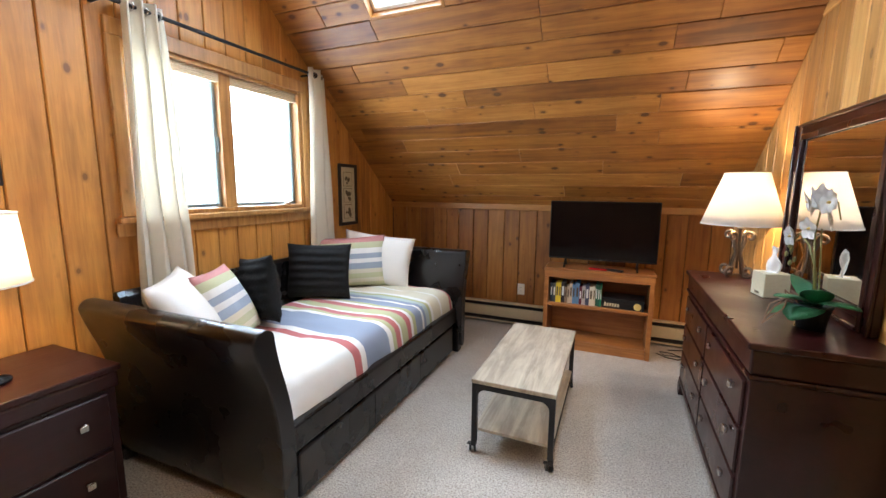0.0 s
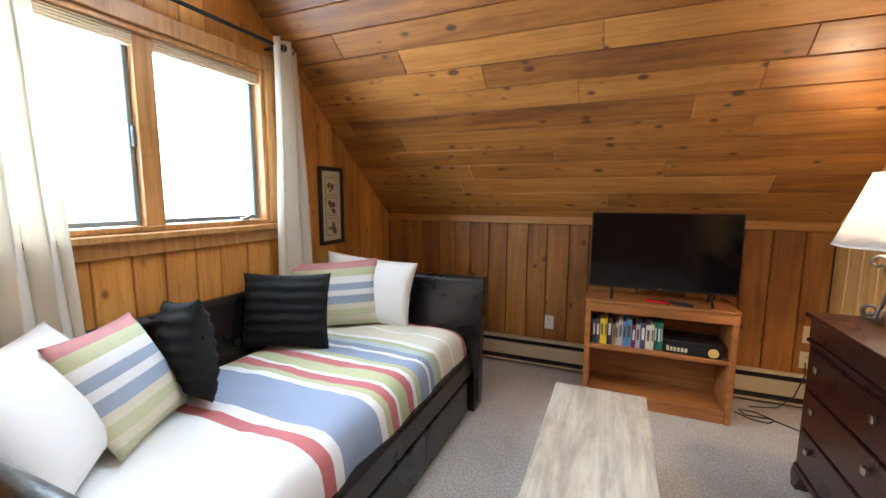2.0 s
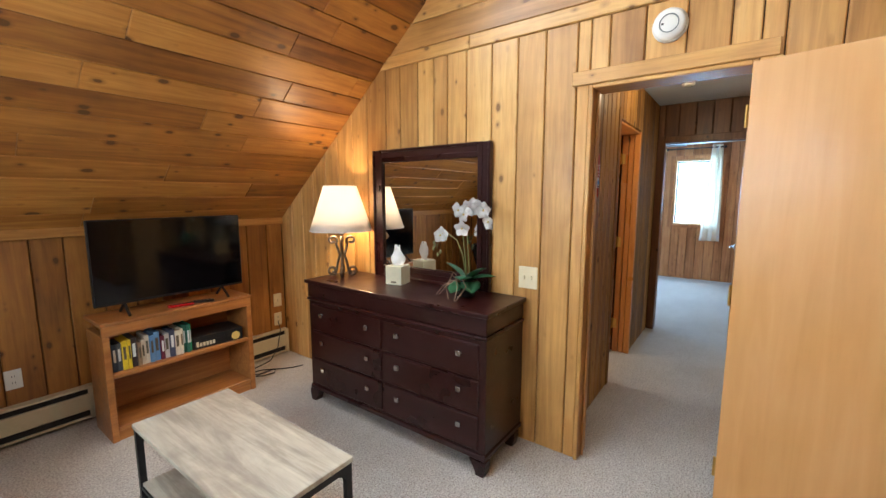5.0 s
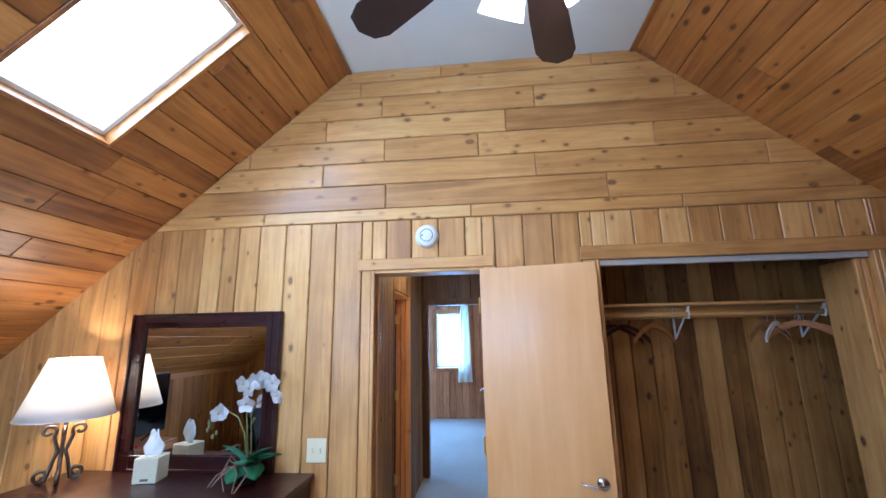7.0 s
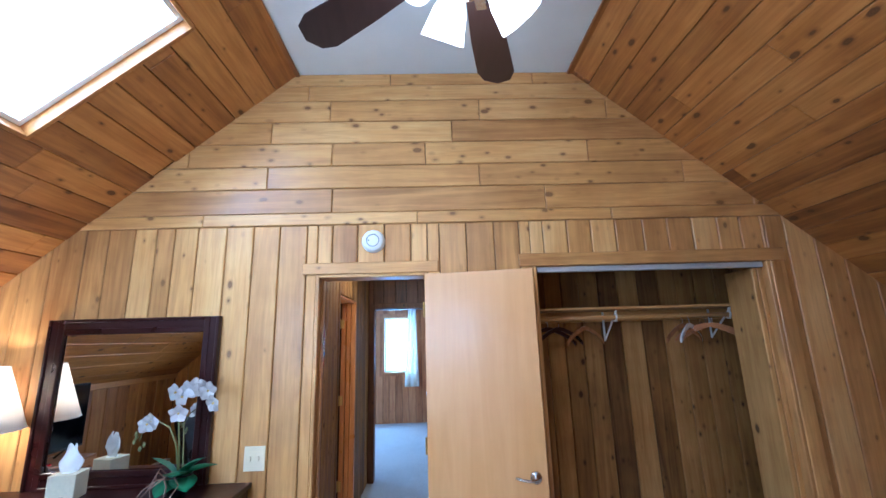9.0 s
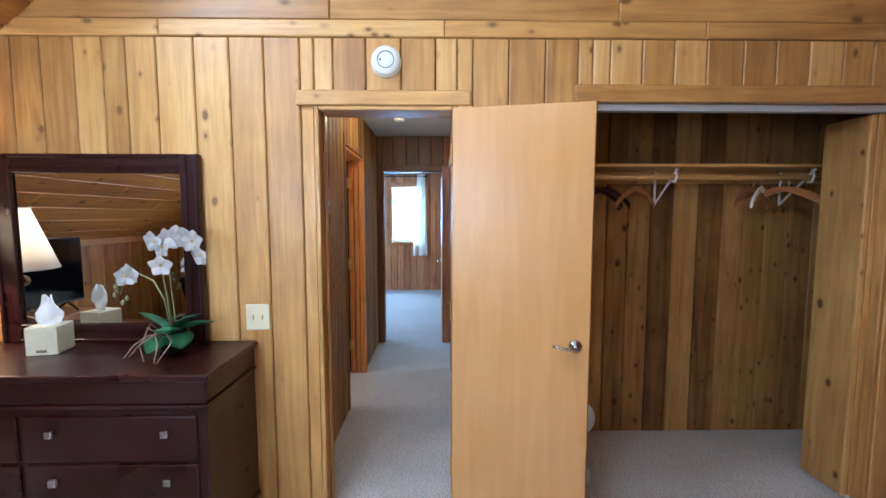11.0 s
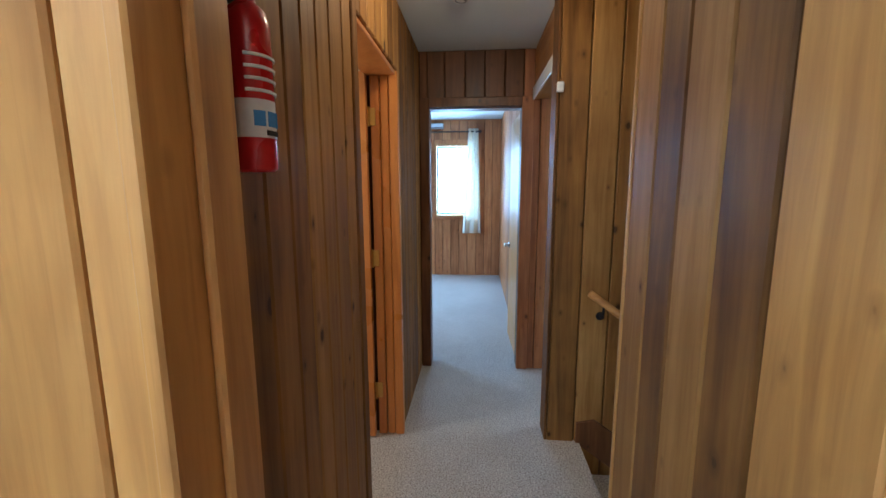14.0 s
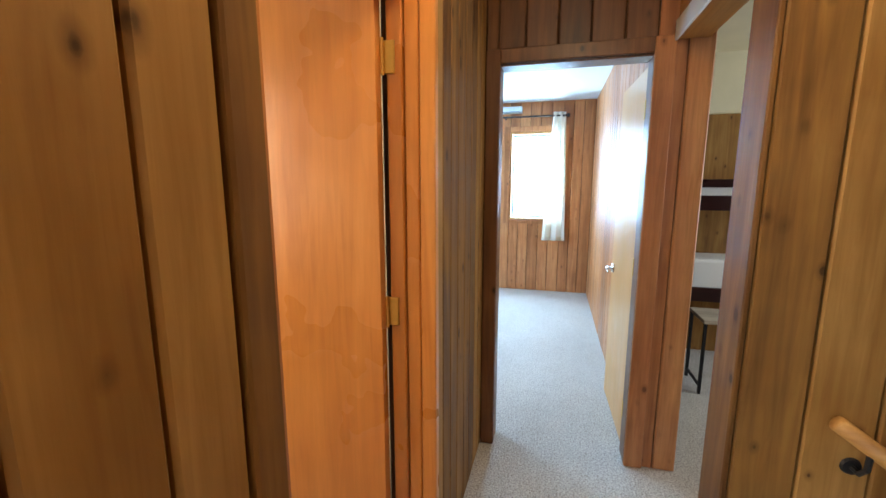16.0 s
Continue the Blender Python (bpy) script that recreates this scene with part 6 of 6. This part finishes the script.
def bin_in_closet():
    t = thing("round_fan", (1.90, 0.62, 0), "small round white desk fan standing behind the door", "fan")
    part("rim", tube([(1.88, 0.745 + 0.10 * math.cos(radians(a)), 0.34 + 0.10 * math.sin(radians(a))) for a in range(0, 361, 15)], 0.012, 8), M["bin_white"], t)
    part("stand", lathe([(0.09, 0.0), (0.09, 0.02), (0.02, 0.04), (0.015, 0.24)], (1.88, 0.745, 0), 16), M["bin_white"], t)
    part("disc", lathe([(0.09, -0.02), (0.095, 0.0), (0.09, 0.02)], (1.88, 0.745, 0.34), 24, pose(0, 0, 0, 0, 90, 0)), M["bin_white"], t)


bin_in_closet()


def detector(place, way, r, label):
    t = thing("smoke_detector", place, label, "smoke detector")
    m = Matrix.Translation(place) @ (pose(0, 0, 0, 0, -90, 0) if way == "x" else pose(0, 0, 0, 180, 0, 0))
    part("base", lathe([(r, 0.0), (r, 0.012), (r * 0.96, 0.014)], (0, 0, 0), 28, m), M["white_plastic"], t, smooth=False)
    part("cover", lathe([(r * 0.94, 0.014), (r * 0.92, 0.03), (r * 0.75, 0.038), (r * 0.2, 0.040)], (0, 0, 0), 28, m), M["white_plastic"], t, smooth=True)
    part("vent_ring", lathe([(r * 0.55, 0.039), (r * 0.56, 0.0415), (r * 0.5, 0.0415), (r * 0.49, 0.039)], (0, 0, 0), 24, m, closed=False), M["window_grey"], t)
    part("indicator", box(-0.004, 0.004, r * 0.3, r * 0.3 + 0.008, 0.039, 0.042, m=m), M["slot"], t)


detector((WALL_E, 1.785, 2.232), "x", 0.072, "round white smoke detector on the pine wall over the door")


# ---- hall ----
def extinguisher():
    x, y, z = 1.942, 2.188, 1.469
    t = thing("fire_extinguisher", (x, y, z), "red fire extinguisher with white label hung on the hall wall", "fire extinguisher")
    part("cylinder", lathe([(0.030, 0.0), (0.035, 0.006), (0.035, 0.232), (0.030, 0.254), (0.016, 0.267), (0.014, 0.282)], (x, y, z), 28), M["red_paint"], t, smooth=True)
    part("label", lathe([(0.0354, 0.055), (0.0354, 0.20)], (x, y, z), 28, closed=False), M["paper"], t, "white instruction label", smooth=True)
    part("red_band", lathe([(0.0358, 0.115), (0.0358, 0.20)], (x, y, z), 28, closed=False), M["red_paint"], t, "red printed band", smooth=True)
    for k in range(4):
        part("print_bar", tube([(x + 0.0362 * math.cos(radians(a)), y + 0.0362 * math.sin(radians(a)), z + 0.128 + 0.018 * k) for a in range(195, 320, 12)], 0.003, 5), M["paper"], t, "white unreadable text bars")
    for a in (225, 262, 300):
        m = Matrix.Translation((x, y, z + 0.085)) @ pose(0, 0, 0, 0, 0, a)
        part("pictogram", box(0.0345, 0.0367, -0.009, 0.009, -0.012, 0.012, m=m), M["blue_print"], t, "blue pictogram square")
    part("print_mark", box(0.0345, 0.0367, -0.014, 0.012, -0.004, 0.004, m=Matrix.Translation((x, y, z + 0.063)) @ pose(0, 0, 0, 0, 0, 262)), M["slot"], t, "small dark logo bar")
    part("valve", lathe([(0.016, 0.277), (0.018, 0.292), (0.014, 0.317)], (x, y, z), 14), M["slot"], t)
    part("grip", box(x - 0.07, x + 0.02, y - 0.010, y + 0.010, z + 0.314, z + 0.324, 0.003), M["black_metal"], t)
    part("squeeze_lever", box(x - 0.075, x + 0.018, y - 0.009, y + 0.009, z + 0.336, z + 0.346, 0.003), M["black_metal"], t)
    part("gauge", lathe([(0.014, 0), (0.014, 0.012)], (x, y - 0.016, z + 0.297), 14, pose(0, 0, 0, 90, 0, 0)), M["nickel"], t)
    part("wall_hook", box(x - 0.012, x + 0.012, y + 0.010, y + 0.046, z + 0.272, z + 0.312, 0.002), M["black_metal"], t)


extinguisher()


def hall_light():
    x, y = 2.911, 1.828
    t = thing("hall_ceiling_light", (x, y, HALL_Z), "lit frosted dome light with a nickel rim on the hall ceiling", "ceiling light")
    part("rim", lathe([(0.13, HALL_Z - 0.001), (0.135, HALL_Z - 0.02), (0.12, HALL_Z - 0.035), (0.105, HALL_Z - 0.03)], (x, y, 0), 28, closed=False), M["iron"], t, smooth=True)
    d = part("dome", lathe([(0.112, HALL_Z - 0.03), (0.105, HALL_Z - 0.06), (0.08, HALL_Z - 0.085), (0.04, HALL_Z - 0.102), (0.004, HALL_Z - 0.106)], (x, y, 0), 28, closed=False), M["hall_glass"], t, "lit frosted glass dome", smooth=True)
    d.visible_shadow = False
    part("finial", lathe([(0.004, HALL_Z - 0.125), (0.009, HALL_Z - 0.118), (0.006, HALL_Z - 0.105)], (x, y, 0), 12), M["iron"], t)


hall_light()
detector((3.50, 1.90, HALL_Z), "z", 0.055, "small white smoke detector on the hall ceiling")


def handrail():
    t = thing("handrail", (3.41, 0.7, 0.5), "worn yellow pine stair handrail on black brackets", "handrail")
    part("rail", tube([(3.405, 1.214, 0.885), (3.405, 0.80, 0.587), (3.405, -0.48, -0.335)], 0.02, 10), M["closet_rod"], t, smooth=True)
    for y in (1.139, -0.1):
        z = 0.885 - 0.72 * (1.214 - y)
        b = part("bracket", tube([(3.458, y, z - 0.085), (3.43, y, z - 0.085), (3.408, y, z - 0.06), (3.405, y, z - 0.018)], 0.007, 8), M["black_metal"], t, "black iron bracket")
        part("rosette", lathe([(0.024, 0), (0.02, 0.008)], (3.461, y, z - 0.085), 14, pose(0, 0, 0, 0, -90, 0)), M["black_metal"], b)


handrail()
sensor = thing("wall_chime", (3.466, 1.416, 1.936), "small white plastic sensor on the corner board", "sensor")
part("body", box(3.437, 3.457, 1.382, 1.417, 1.911, 1.961, 0.005, seg=2), M["white_plastic"], sensor)
part("lens", box(3.434, 3.4375, 1.390, 1.409, 1.941, 1.951), M["paper"], sensor)

# ---- bedroom and side room, seen through their doors ----
bed_vent = thing("air_conditioner", (FAR_X, 2.55, 2.33), "pale grey wall unit above the bedroom window", "air conditioner")
part("housing", box(FAR_X - 0.10, FAR_X - 0.001, 2.33, 2.80, 2.335, 2.415, 0.012, seg=2), M["aluminium"], bed_vent)
part("louvre", box(FAR_X - 0.103, FAR_X - 0.099, 2.35, 2.78, 2.34, 2.355), M["window_grey"], bed_vent)


def bunk_bed():
    t = thing("bunk_bed", (5.95, 0.1, 0), "dark maroon bunk bed with folded bedding in the side room", "bed")
    for y in (-0.95, 0.98):
        for x in (5.74, 6.12):
            part("post", box(x, x + 0.045, y - 0.025, y + 0.025, 0, 1.50, 0.004), M["mahogany"], t)
    for z in (1.25, 0.55):
        part("rail", box(5.745, 5.77, -0.92, 0.95, z, z + 0.11, 0.004), M["mahogany"], t)
        part("bedding", box(5.775, 6.11, -0.91, 0.94, z + 0.06, z + 0.20 + (0.13 if z < 1 else 0), 0.03, seg=2), M["white_cloth"], t, "folded pale bedding")
    part("guard_rail", box(5.75, 5.768, -0.92, 0.95, 1.42, 1.48, 0.003), M["mahogany"], t)


bunk_bed()


def side_table():
    t = thing("side_table", (5.46, 0.83, 0), "small pale table on black metal legs in the side room", "table")
    part("tabletop", box(5.30, 5.62, 0.60, 0.88, 0.51, 0.537, 0.004), M["weathered"], t)
    for x in (5.31, 5.592):
        for y in (0.61, 0.852):
            part("leg", box(x, x + 0.018, y, y + 0.018, 0, 0.509), M["black_metal"], t)
    part("stretcher", box(5.328, 5.592, 0.853, 0.868, 0.05, 0.065), M["black_metal"], t)


side_table()
